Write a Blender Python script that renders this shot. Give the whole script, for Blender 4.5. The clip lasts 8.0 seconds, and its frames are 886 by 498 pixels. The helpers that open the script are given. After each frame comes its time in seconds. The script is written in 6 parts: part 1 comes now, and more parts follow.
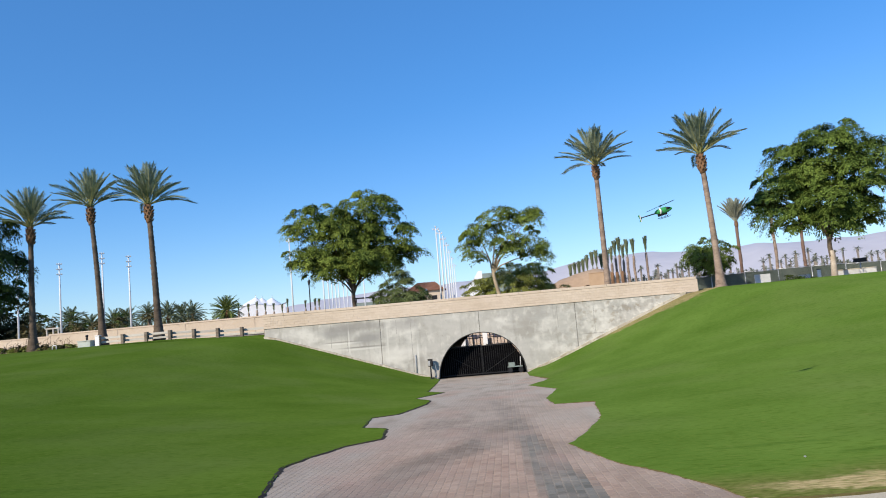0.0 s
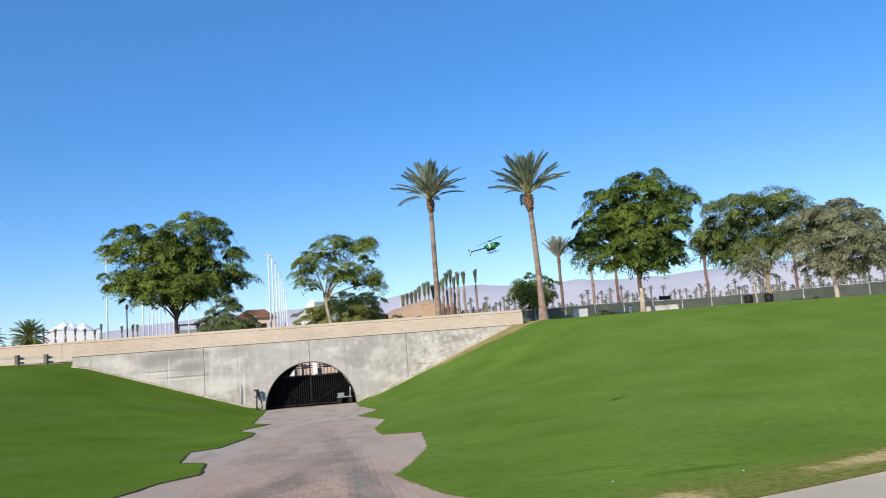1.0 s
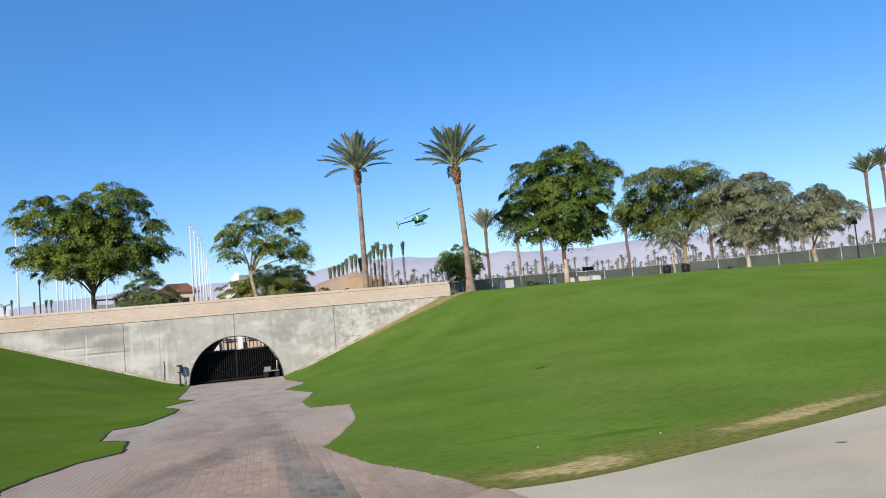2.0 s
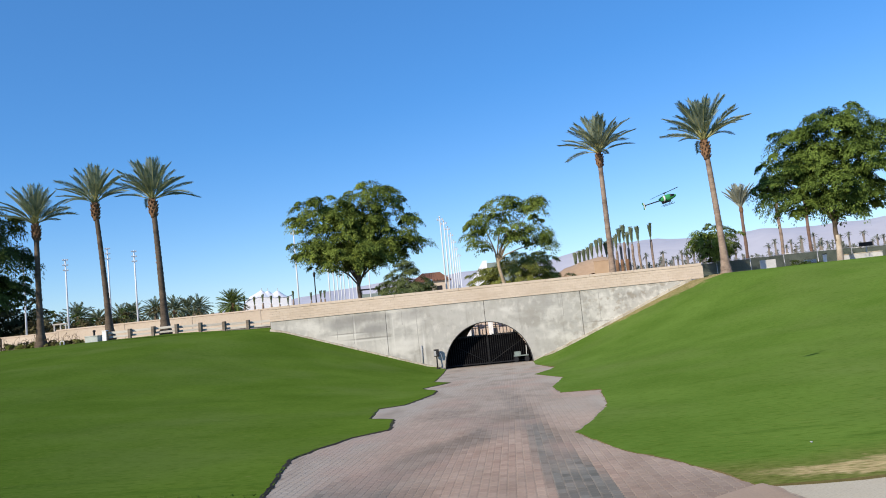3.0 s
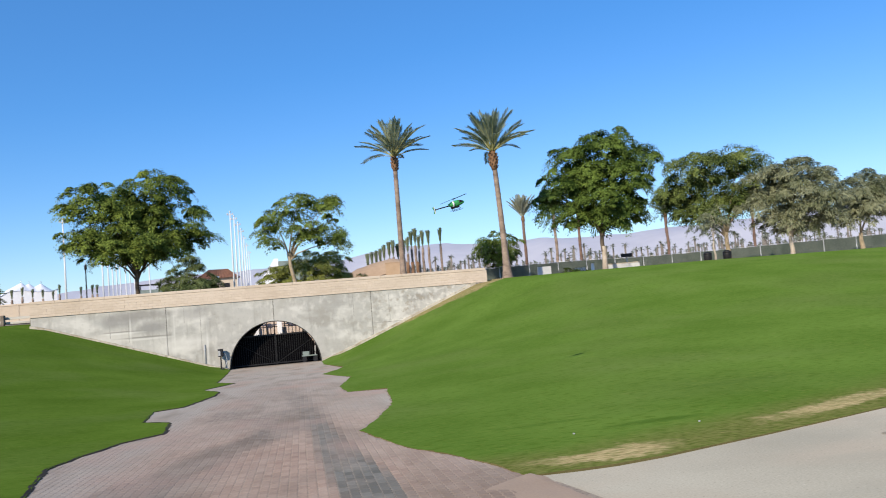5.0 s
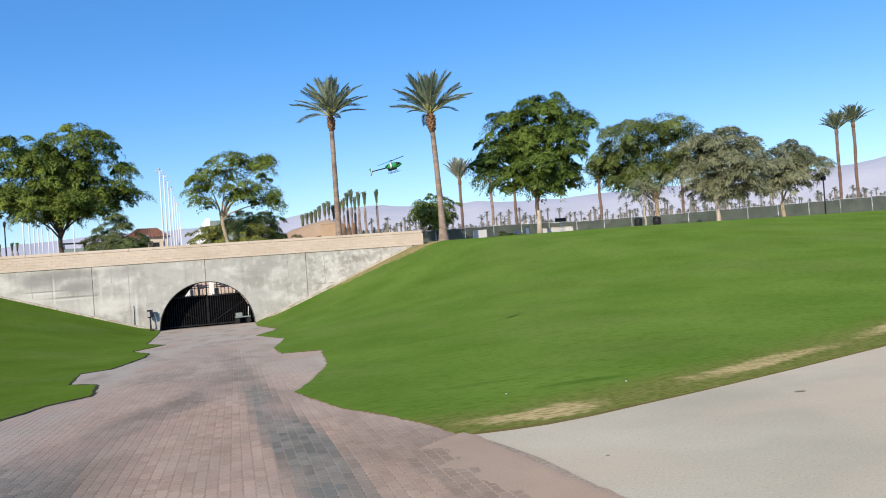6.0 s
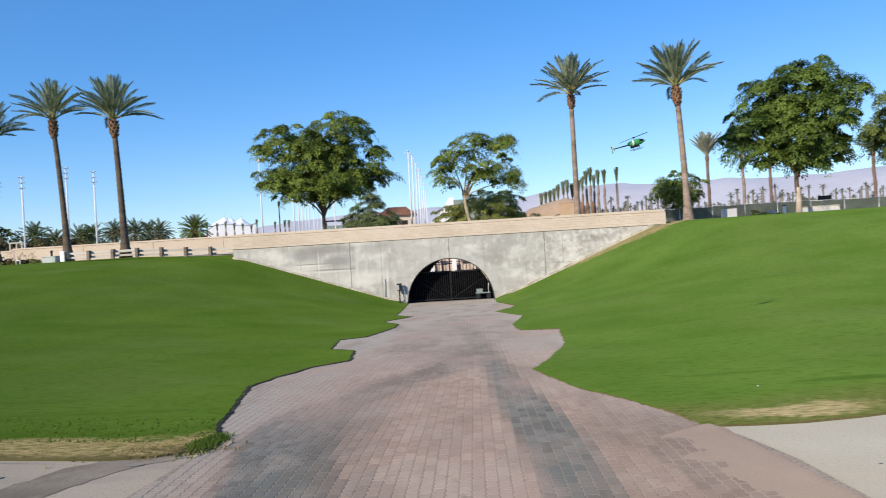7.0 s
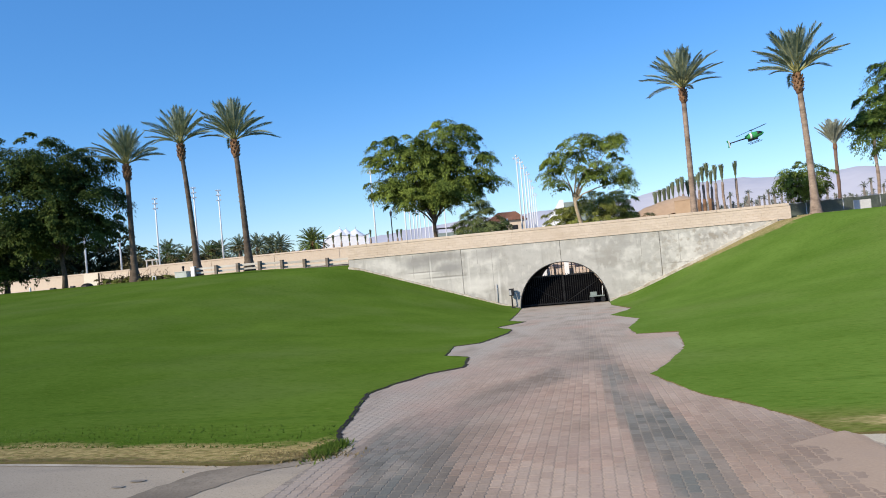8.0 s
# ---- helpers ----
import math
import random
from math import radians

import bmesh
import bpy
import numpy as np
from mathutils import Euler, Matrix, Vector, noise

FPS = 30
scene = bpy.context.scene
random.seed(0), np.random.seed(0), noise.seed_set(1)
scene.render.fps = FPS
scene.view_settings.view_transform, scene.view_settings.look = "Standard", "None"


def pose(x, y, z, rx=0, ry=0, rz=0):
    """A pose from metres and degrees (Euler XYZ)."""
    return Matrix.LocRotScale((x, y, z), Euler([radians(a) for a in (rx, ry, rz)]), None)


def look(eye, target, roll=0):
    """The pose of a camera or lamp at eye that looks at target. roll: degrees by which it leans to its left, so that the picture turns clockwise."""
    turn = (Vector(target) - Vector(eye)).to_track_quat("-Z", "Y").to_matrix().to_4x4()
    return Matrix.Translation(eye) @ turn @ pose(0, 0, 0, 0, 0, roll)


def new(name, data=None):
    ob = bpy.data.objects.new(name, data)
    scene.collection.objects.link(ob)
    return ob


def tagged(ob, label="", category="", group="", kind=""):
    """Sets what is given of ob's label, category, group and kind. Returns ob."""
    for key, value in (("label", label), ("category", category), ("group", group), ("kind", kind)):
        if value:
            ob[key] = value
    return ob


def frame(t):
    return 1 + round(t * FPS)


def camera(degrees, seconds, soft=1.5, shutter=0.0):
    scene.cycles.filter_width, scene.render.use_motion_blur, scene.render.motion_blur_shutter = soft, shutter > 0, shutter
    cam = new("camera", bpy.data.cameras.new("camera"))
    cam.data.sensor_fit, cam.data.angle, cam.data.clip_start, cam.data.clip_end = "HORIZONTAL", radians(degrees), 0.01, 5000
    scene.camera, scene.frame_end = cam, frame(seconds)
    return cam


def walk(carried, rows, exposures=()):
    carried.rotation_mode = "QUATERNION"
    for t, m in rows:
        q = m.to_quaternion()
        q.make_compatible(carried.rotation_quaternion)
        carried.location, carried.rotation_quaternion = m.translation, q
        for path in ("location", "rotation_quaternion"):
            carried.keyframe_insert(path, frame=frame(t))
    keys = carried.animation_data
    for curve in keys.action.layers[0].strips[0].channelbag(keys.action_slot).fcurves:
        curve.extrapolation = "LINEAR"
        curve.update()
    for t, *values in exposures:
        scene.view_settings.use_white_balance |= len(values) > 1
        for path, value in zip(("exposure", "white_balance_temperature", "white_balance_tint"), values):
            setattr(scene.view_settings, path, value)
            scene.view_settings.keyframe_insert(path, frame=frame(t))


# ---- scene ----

# The wall with the tunnel runs along x at y = WALL_Y; the viewer stands at the origin on the cart path.
cam = camera(60.44, 8.0, 0.98, 0.12)
# seconds, sway in metres, turn in degrees
PATH = [
    (0.000, -0.015, -0.003, -0.002, 95.81, 4.90, 4.54),
    (0.500, 0.003, -0.004, 0.004, 96.22, 4.34, -0.88),
    (1.000, 0.008, 0.005, 0.001, 97.01, 4.31, -8.06),
    (1.200, 0.005, 0.003, -0.003, 96.05, 4.18, -10.47),
    (1.475, 0.001, -0.006, -0.001, 95.04, 4.20, -13.27),
    (1.750, -0.003, -0.014, 0.001, 94.55, 4.58, -14.45),
    (2.025, -0.006, -0.023, 0.002, 94.47, 5.08, -13.18),
    (2.300, -0.010, -0.031, 0.004, 94.67, 5.48, -8.64),
    (2.500, -0.028, -0.015, 0.008, 94.89, 5.63, -3.90),
    (3.000, -0.004, -0.004, 0.004, 95.11, 5.71, 4.97),
    (3.500, 0.004, 0.001, 0.005, 95.05, 5.66, 4.38),
    (4.000, 0.008, 0.015, -0.001, 94.26, 5.02, 1.96),
    (4.500, 0.017, 0.029, -0.001, 94.02, 4.56, -3.07),
    (5.000, 0.017, 0.007, -0.012, 93.69, 4.73, -10.70),
    (5.200, -0.004, -0.002, -0.007, 92.97, 4.42, -13.32),
    (5.475, -0.001, -0.004, -0.008, 92.00, 4.19, -15.87),
    (5.750, 0.003, -0.006, -0.009, 91.13, 4.17, -16.53),
    (6.025, 0.007, -0.008, -0.009, 90.42, 4.14, -15.26),
    (6.300, 0.010, -0.010, -0.010, 90.01, 3.87, -12.05),
    (6.500, -0.007, 0.007, -0.010, 89.78, 3.57, -9.07),
    (7.000, -0.011, 0.009, 0.003, 90.05, 3.36, 2.27),
    (7.500, -0.002, -0.004, 0.001, 90.60, 4.45, 8.25),
    (8.000, 0.010, -0.002, 0.016, 91.07, 5.19, 10.67),
]
EYE = 1.6
# seconds, stops, kelvin, tint
EXPOSURES = [(t, stops, 6570, 10) for t, stops in ((0, 0.33), (1, 0.35), (2.5, 0.28), (3, 0.33), (5, 0.34), (6.5, 0.39), (7.5, 0.36), (8, 0.41))]
walk(cam, [(t, pose(dx, dy, EYE + dz, rx, ry, rz)) for t, dx, dy, dz, rx, ry, rz in PATH], EXPOSURES)

# ---------------------------------------------------------------- light
SUN_AZ, SUN_EL = -142.5, 27.4
world = bpy.data.worlds.new("desert_sky")
scene.world = world
world.use_nodes = True
wn, wl = world.node_tree.nodes, world.node_tree.links
wn.clear()
sky = wn.new("ShaderNodeTexSky")
sky.sky_type = "NISHITA"
sky.sun_disc = False
sky.sun_elevation, sky.sun_rotation = radians(SUN_EL), radians(SUN_AZ % 360)
sky.altitude, sky.air_density, sky.dust_density, sky.ozone_density = 300, 1.0, 0.2, 4.8
vivid = wn.new("ShaderNodeHueSaturation")
vivid.inputs["Hue"].default_value = 0.507
pale = wn.new("ShaderNodeRGBToBW")
amount = wn.new("ShaderNodeMapRange")
amount.inputs["From Min"].default_value, amount.inputs["From Max"].default_value = 2.6, 6.0
amount.inputs["To Min"].default_value, amount.inputs["To Max"].default_value = 1.27, 1.12
wl.new(sky.outputs[0], pale.inputs[0])
wl.new(pale.outputs[0], amount.inputs[0])
wl.new(amount.outputs[0], vivid.inputs["Saturation"])
bg = wn.new("ShaderNodeBackground")
bg.inputs["Strength"].default_value = 0.133
wl.new(sky.outputs[0], vivid.inputs["Color"])
haze = wn.new("ShaderNodeMix")
haze.data_type = "RGBA"
haze.inputs[0].default_value = 0.26
haze.inputs[7].default_value = (1.2, 2.9, 5.8, 1)
wl.new(vivid.outputs[0], haze.inputs[6])
wl.new(haze.outputs[2], bg.inputs[0])
wl.new(bg.outputs[0], wn.new("ShaderNodeOutputWorld").inputs[0])

SUN_DIR = Vector((math.sin(radians(SUN_AZ)) * math.cos(radians(SUN_EL)),
                  math.cos(radians(SUN_AZ)) * math.cos(radians(SUN_EL)), math.sin(radians(SUN_EL))))
sun = new("sun", bpy.data.lights.new("sun", "SUN"))
sun.data.energy, sun.data.angle, sun.data.color = 4.0, radians(0.55), (1.0, 0.88, 0.71)
sun.matrix_world = look(SUN_DIR * 200, (0, 0, 0))


# ---------------------------------------------------------------- materials
def mat(name, dark, light, big=0.3, fine=8.0, rough=0.85, bump=0.15, metal=0.0, mid=None, spread=(0.35, 0.65), stretch=(1, 1, 1), island=0.0, objrand=0.0, fine_amount=0.35, bump_dist=0.02, spec=0.3):
    """Two scales of variation between two or three colours, with fine relief."""
    m = bpy.data.materials.new(name)
    m.use_nodes = True
    n, l = m.node_tree.nodes, m.node_tree.links
    b = n["Principled BSDF"]
    b.inputs["Roughness"].default_value = rough
    b.inputs["Metallic"].default_value = metal
    b.inputs["Specular IOR Level"].default_value = spec
    geo = n.new("ShaderNodeNewGeometry")
    mp = n.new("ShaderNodeMapping")
    mp.inputs["Scale"].default_value = stretch
    l.new(geo.outputs["Position"], mp.inputs[0])
    n1, n2 = n.new("ShaderNodeTexNoise"), n.new("ShaderNodeTexNoise")
    n1.inputs["Scale"].default_value, n1.inputs["Detail"].default_value = big, 5
    n2.inputs["Scale"].default_value, n2.inputs["Detail"].default_value = fine, 6
    l.new(mp.outputs[0], n1.inputs["Vector"])
    l.new(mp.outputs[0], n2.inputs["Vector"])
    mix = n.new("ShaderNodeMix")
    mix.inputs[0].default_value = fine_amount
    l.new(n1.outputs[0], mix.inputs[2])
    l.new(n2.outputs[0], mix.inputs[3])
    value = mix.outputs[0]
    for amount, node, out in ((island, geo, "Random Per Island"), (objrand, n.new("ShaderNodeObjectInfo") if objrand else None, "Random")):
        if amount:
            mm = n.new("ShaderNodeMapRange")
            mm.inputs["To Min"].default_value, mm.inputs["To Max"].default_value = -amount, amount
            l.new(node.outputs[out], mm.inputs[0])
            ad = n.new("ShaderNodeMath")
            l.new(value, ad.inputs[0])
            l.new(mm.outputs[0], ad.inputs[1])
            value = ad.outputs[0]
    ramp = n.new("ShaderNodeValToRGB")
    e = ramp.color_ramp.elements
    e[0].position, e[0].color = spread[0], (*dark, 1)
    e[1].position, e[1].color = spread[1], (*light, 1)
    if mid:
        k = e.new((spread[0] + spread[1]) / 2)
        k.color = (*mid, 1)
    l.new(value, ramp.inputs[0])
    l.new(ramp.outputs[0], b.inputs["Base Color"])
    if bump:
        bp = n.new("ShaderNodeBump")
        bp.inputs["Strength"].default_value, bp.inputs["Distance"].default_value = bump, bump_dist
        l.new(n2.outputs[0], bp.inputs["Height"])
        l.new(bp.outputs[0], b.inputs["Normal"])
    return m


def leaf_mat(name, dark, light, glow, amount=0.3, rough=0.55):
    """Foliage: colour varies leaf by leaf, and some light passes through."""
    m = mat(name, dark, light, big=0.6, fine=5.0, rough=rough, bump=0, island=0.08, spec=0.04)
    n, l = m.node_tree.nodes, m.node_tree.links
    tr = n.new("ShaderNodeBsdfTranslucent")
    tr.inputs[0].default_value = (*glow, 1)
    ms = n.new("ShaderNodeMixShader")
    ms.inputs[0].default_value = amount
    l.new(n["Principled BSDF"].outputs[0], ms.inputs[1])
    l.new(tr.outputs[0], ms.inputs[2])
    l.new(ms.outputs[0], n["Material Output"].inputs[0])
    return m


def turf(dark, light):
    return mat("mown_grass", dark, light, big=0.45, fine=90, stretch=(0.9, 0.8, 1), rough=1.0, bump=0.3, spread=(0.34, 0.66), fine_amount=0.4, bump_dist=0.03, spec=0.0)


def dry_margin(m, west):
    """Turf that turns to straw and brown stubble near the concrete: attributes away (metres from it), patch (how bare) and dry."""
    n, l = m.node_tree.nodes, m.node_tree.links
    b = n["Principled BSDF"]
    src = b.inputs["Base Color"].links[0].from_socket
    geo = n.new("ShaderNodeNewGeometry")

    def attr(name):
        a = n.new("ShaderNodeAttribute")
        a.attribute_name = name
        return a.outputs["Fac"]

    def grain(scale, detail=8, stretch=(1, 1, 1)):
        mp, t = n.new("ShaderNodeMapping"), n.new("ShaderNodeTexNoise")
        mp.inputs["Scale"].default_value = stretch
        t.inputs["Scale"].default_value, t.inputs["Detail"].default_value = scale, detail
        l.new(geo.outputs["Position"], mp.inputs[0])
        l.new(mp.outputs[0], t.inputs["Vector"])
        return t.outputs[0]

    def calc(op, a, c):
        k = n.new("ShaderNodeMath")
        k.operation = op
        for q, v in enumerate((a, c)):
            if isinstance(v, (int, float)):
                k.inputs[q].default_value = v
            else:
                l.new(v, k.inputs[q])
        return k.outputs[0]

    def step(v, lo, hi, most=1.0):
        r = n.new("ShaderNodeMapRange")
        r.interpolation_type = "SMOOTHSTEP"
        r.inputs["From Min"].default_value, r.inputs["From Max"].default_value, r.inputs["To Max"].default_value = lo, hi, most
        l.new(v, r.inputs[0])
        return r.outputs[0]

    def lay(base, fac, colour):
        x = n.new("ShaderNodeMix")
        x.data_type = "RGBA"
        l.new(fac, x.inputs[0])
        l.new(base, x.inputs[6])
        if isinstance(colour, tuple):
            x.inputs[7].default_value = colour
        else:
            l.new(colour, x.inputs[7])
        return x.outputs[2]

    def hay(dark, light):
        r = n.new("ShaderNodeValToRGB")
        e = r.color_ramp.elements
        e[0].position, e[0].color = 0.32, (*dark, 1)
        e[1].position, e[1].color = 0.66, (*light, 1)
        l.new(grain(22, 6, (0.5, 1, 1)), r.inputs[0])
        return r.outputs[0]

    wander = calc("ADD", calc("MULTIPLY", calc("SUBTRACT", grain(1.1, 4, (0.8, 1, 1)), 0.5), 0.7), calc("MULTIPLY", calc("SUBTRACT", grain(9, 8), 0.5), 0.35))
    w = calc("ADD", attr("away"), wander)
    if west:
        stub = step(w, 0.92, 0.66)
        src = lay(src, step(w, 1.5, 0.95, 0.45), (0.048, 0.094, 0.010, 1))
        src = lay(src, stub, hay((0.20, 0.152, 0.058), (0.42, 0.33, 0.15)))
        src = lay(src, step(w, 0.2, 0.02, 0.75), (0.10, 0.078, 0.04, 1))
    else:
        src = lay(src, step(w, 1.5, 0.3, 0.8), hay((0.075, 0.082, 0.022), (0.175, 0.165, 0.06)))
        ridge = calc("MULTIPLY", step(w, 0.02, 0.34), step(w, 0.86, 0.46))
        bare = calc("MULTIPLY", ridge, attr("patch"))
        src = lay(src, step(calc("ADD", bare, calc("MULTIPLY", calc("SUBTRACT", grain(4, 6), 0.5), 0.9)), 0.25, 1.0, 0.95), hay((0.25, 0.20, 0.095), (0.43, 0.35, 0.19)))
    # taller, darker grass in a few places
    for cx, cy, rx, ry, most in ((-4.2, 8.6, 1.3, 0.14, 0.3), (-6.5, 9.6, 1.6, 0.2, 0.3)) if west else ((3.95, 8.35, 0.75, 0.17, 0.6), (3.0, 9.2, 0.9, 0.12, 0.35), (6.4, 10.6, 1.2, 0.2, 0.35)):
        mp, ln = n.new("ShaderNodeMapping"), n.new("ShaderNodeVectorMath")
        mp.vector_type, ln.operation = "TEXTURE", "LENGTH"
        mp.inputs["Location"].default_value, mp.inputs["Scale"].default_value = (cx, cy, 0), (rx, ry, 50)
        l.new(geo.outputs["Position"], mp.inputs[0])
        l.new(mp.outputs[0], ln.inputs[0])
        src = lay(src, step(calc("ADD", ln.outputs["Value"], grain(3.0, 6, (0.6, 1.6, 1))), 1.7, 0.8, most), (0.038, 0.085, 0.012, 1))
    rough = calc("ADD", attr("dry"), grain(2.2))
    src = lay(src, step(rough, 0.86, 1.24), hay((0.16, 0.125, 0.055), (0.37, 0.295, 0.155)))
    # faded patches and darker scuffs in the turf
    for scale, stretch, lo, hi, tint, most in ((0.22, (1, 1, 1), 0.47, 0.70, (0.115, 0.155, 0.048, 1), 0.45), (1.1, (0.35, 1.6, 1), 0.60, 0.72, (0.045, 0.085, 0.011, 1), 0.25), (7.0, (0.5, 1, 1), 0.66, 0.74, (0.17, 0.18, 0.06, 1), 0.4),
                                               (11, (0.5, 1.3, 1), 0.5, 0.68, (0.044, 0.086, 0.008, 1), 0.5), (19, (0.6, 1.2, 1), 0.54, 0.70, (0.135, 0.185, 0.035, 1), 0.45)):
        mp, q, rr, mx = n.new("ShaderNodeMapping"), n.new("ShaderNodeTexNoise"), n.new("ShaderNodeMapRange"), n.new("ShaderNodeMix")
        mp.inputs["Scale"].default_value = stretch
        q.inputs["Scale"].default_value, q.inputs["Detail"].default_value = scale, 7
        rr.inputs["From Min"].default_value, rr.inputs["From Max"].default_value, rr.inputs["To Max"].default_value = lo, hi, most
        mx.data_type = "RGBA"
        l.new(geo.outputs["Position"], mp.inputs[0])
        l.new(mp.outputs[0], q.inputs["Vector"])
        l.new(q.outputs[0], rr.inputs[0])
        l.new(rr.outputs[0], mx.inputs[0])
        l.new(src, mx.inputs[6])
        mx.inputs[7].default_value = tint
        src = mx.outputs[2]
    l.new(src, b.inputs["Base Color"])
    return m


GRASS_WEST = dry_margin(turf((0.061, 0.114, 0.0135), (0.098, 0.163, 0.025)), True)
GRASS_EAST = dry_margin(turf((0.066, 0.126, 0.0185), (0.106, 0.179, 0.034)), False)
for m in (GRASS_WEST, GRASS_EAST):
    m.node_tree.nodes["Principled BSDF"].inputs["Diffuse Roughness"].default_value = 0.6
DRY = mat("dry_grass", (0.075, 0.065, 0.028), (0.16, 0.13, 0.06), big=1.2, fine=40, rough=0.95, bump=0.25, mid=(0.11, 0.095, 0.038), spread=(0.3, 0.7), spec=0.1)
SOIL = mat("dark_soil", (0.022, 0.016, 0.009), (0.06, 0.044, 0.026), big=2, fine=20, rough=1, bump=0.6)
SAND = mat("desert_sand", (0.24, 0.19, 0.13), (0.40, 0.32, 0.23), big=0.08, fine=3, rough=1, bump=0.2)
SLAB = mat("path_concrete", (0.245, 0.232, 0.188), (0.36, 0.345, 0.285), big=0.55, fine=55, rough=0.92, bump=0.12, spread=(0.32, 0.68), fine_amount=0.5, bump_dist=0.006)


def mottled(m, layers):
    """Further patches laid over a surface: scale, stretch, from, to, colour, strength."""
    n, l = m.node_tree.nodes, m.node_tree.links
    b = n["Principled BSDF"]
    src = b.inputs["Base Color"].links[0].from_socket
    geo = n.new("ShaderNodeNewGeometry")
    for scale, stretch, lo, hi, tint, most in layers:
        mp, t, r, x = n.new("ShaderNodeMapping"), n.new("ShaderNodeTexNoise"), n.new("ShaderNodeMapRange"), n.new("ShaderNodeMix")
        mp.inputs["Scale"].default_value = stretch
        t.inputs["Scale"].default_value, t.inputs["Detail"].default_value = scale, 7
        r.inputs["From Min"].default_value, r.inputs["From Max"].default_value, r.inputs["To Max"].default_value = lo, hi, most
        x.data_type = "RGBA"
        l.new(geo.outputs["Position"], mp.inputs[0])
        l.new(mp.outputs[0], t.inputs["Vector"])
        l.new(t.outputs[0], r.inputs[0])
        l.new(r.outputs[0], x.inputs[0])
        l.new(src, x.inputs[6])
        x.inputs[7].default_value = tint
        src = x.outputs[2]
    l.new(src, b.inputs["Base Color"])
    return m


mottled(SLAB, ((0.35, (0.6, 1.6, 1), 0.44, 0.62, (0.345, 0.295, 0.235, 1), 0.7), (0.8, (0.7, 1.4, 1), 0.52, 0.68, (0.245, 0.24, 0.20, 1), 0.5), (38, (1, 1, 1), 0.60, 0.72, (0.15, 0.135, 0.105, 1), 0.5), (30, (1, 1, 1), 0.62, 0.75, (0.47, 0.44, 0.37, 1), 0.45)))
STAIN = mat("concrete_wall_grey", (0.28, 0.275, 0.255), (0.51, 0.495, 0.447), big=0.42, fine=3.2, rough=0.9, bump=0.18, mid=(0.435, 0.425, 0.387), spread=(0.2, 0.8), stretch=(0.7, 1, 1.3))
def streaked(m):
    """Rain streaks, brown blotches and pale patches on the concrete."""
    n, l = m.node_tree.nodes, m.node_tree.links
    b = n["Principled BSDF"]
    src = b.inputs["Base Color"].links[0].from_socket
    geo = n.new("ShaderNodeNewGeometry")
    for scale, stretch, lo, hi, tint, most in ((1.0, (3.2, 1, 0.22), 0.56, 0.72, (0.25, 0.24, 0.21, 1), 0.5), (0.55, (0.7, 1, 1.5), 0.57, 0.66, (0.30, 0.285, 0.25, 1), 0.65),
                                               (0.9, (0.6, 1, 1.1), 0.55, 0.66, (0.64, 0.625, 0.57, 1), 0.65), (6.0, (1, 1, 1), 0.62, 0.7, (0.24, 0.22, 0.19, 1), 0.35),
                                               (2.2, (1, 1, 0.8), 0.5, 0.68, (0.34, 0.325, 0.285, 1), 0.5), (3.4, (1.2, 1, 0.7), 0.53, 0.68, (0.60, 0.585, 0.53, 1), 0.5)):
        mp = n.new("ShaderNodeMapping")
        mp.inputs["Scale"].default_value, mp.inputs["Location"].default_value = stretch, (scale * 7, 0, scale * 3)
        l.new(geo.outputs["Position"], mp.inputs[0])
        t = n.new("ShaderNodeTexNoise")
        t.inputs["Scale"].default_value, t.inputs["Detail"].default_value = scale, 6
        l.new(mp.outputs[0], t.inputs["Vector"])
        r = n.new("ShaderNodeMapRange")
        r.inputs["From Min"].default_value, r.inputs["From Max"].default_value, r.inputs["To Max"].default_value = lo, hi, most
        l.new(t.outputs[0], r.inputs[0])
        x = n.new("ShaderNodeMix")
        x.data_type = "RGBA"
        l.new(r.outputs[0], x.inputs[0])
        l.new(src, x.inputs[6])
        x.inputs[7].default_value = tint
        src = x.outputs[2]
    # single old blotches: place, half width, half height
    for cx, cz, rx, rz, tint, most in ((-9.2, 1.72, 1.5, 0.34, (0.27, 0.265, 0.25, 1), 0.75), (-7.7, 1.3, 1.1, 0.4, (0.26, 0.255, 0.24, 1), 0.8), (6.5, 1.75, 1.2, 0.25, (0.29, 0.28, 0.25, 1), 0.7),
                                       (-6.2, 0.3, 1.9, 0.45, (0.66, 0.645, 0.59, 1), 0.6), (-9.6, 0.9, 1.4, 0.4, (0.63, 0.61, 0.55, 1), 0.5), (4.9, 0.53, 0.9, 0.035, (0.25, 0.24, 0.22, 1), 0.8),
                                       (-9.3, 1.12, 1.3, 0.06, (0.66, 0.65, 0.60, 1), 0.6), (-9.2, 1.2, 1.2, 0.04, (0.22, 0.21, 0.19, 1), 0.7), (-8.0, 0.84, 1.5, 0.06, (0.22, 0.21, 0.19, 1), 0.75), (-7.9, 0.74, 1.4, 0.07, (0.66, 0.65, 0.60, 1), 0.5),
                                       (-8.74, 1.4, 0.05, 1.2, (0.66, 0.65, 0.60, 1), 0.5), (-6.55, 1.1, 0.06, 1.4, (0.64, 0.63, 0.58, 1), 0.4), (-8.3, 2.0, 2.2, 0.28, (0.25, 0.24, 0.22, 1), 0.7), (-5.6, 1.9, 0.9, 0.4, (0.31, 0.30, 0.28, 1), 0.6), (-4.9, 0.0, 0.07, 1.1, (0.64, 0.63, 0.59, 1), 0.6)):
        mp = n.new("ShaderNodeMapping")
        mp.vector_type = "TEXTURE"
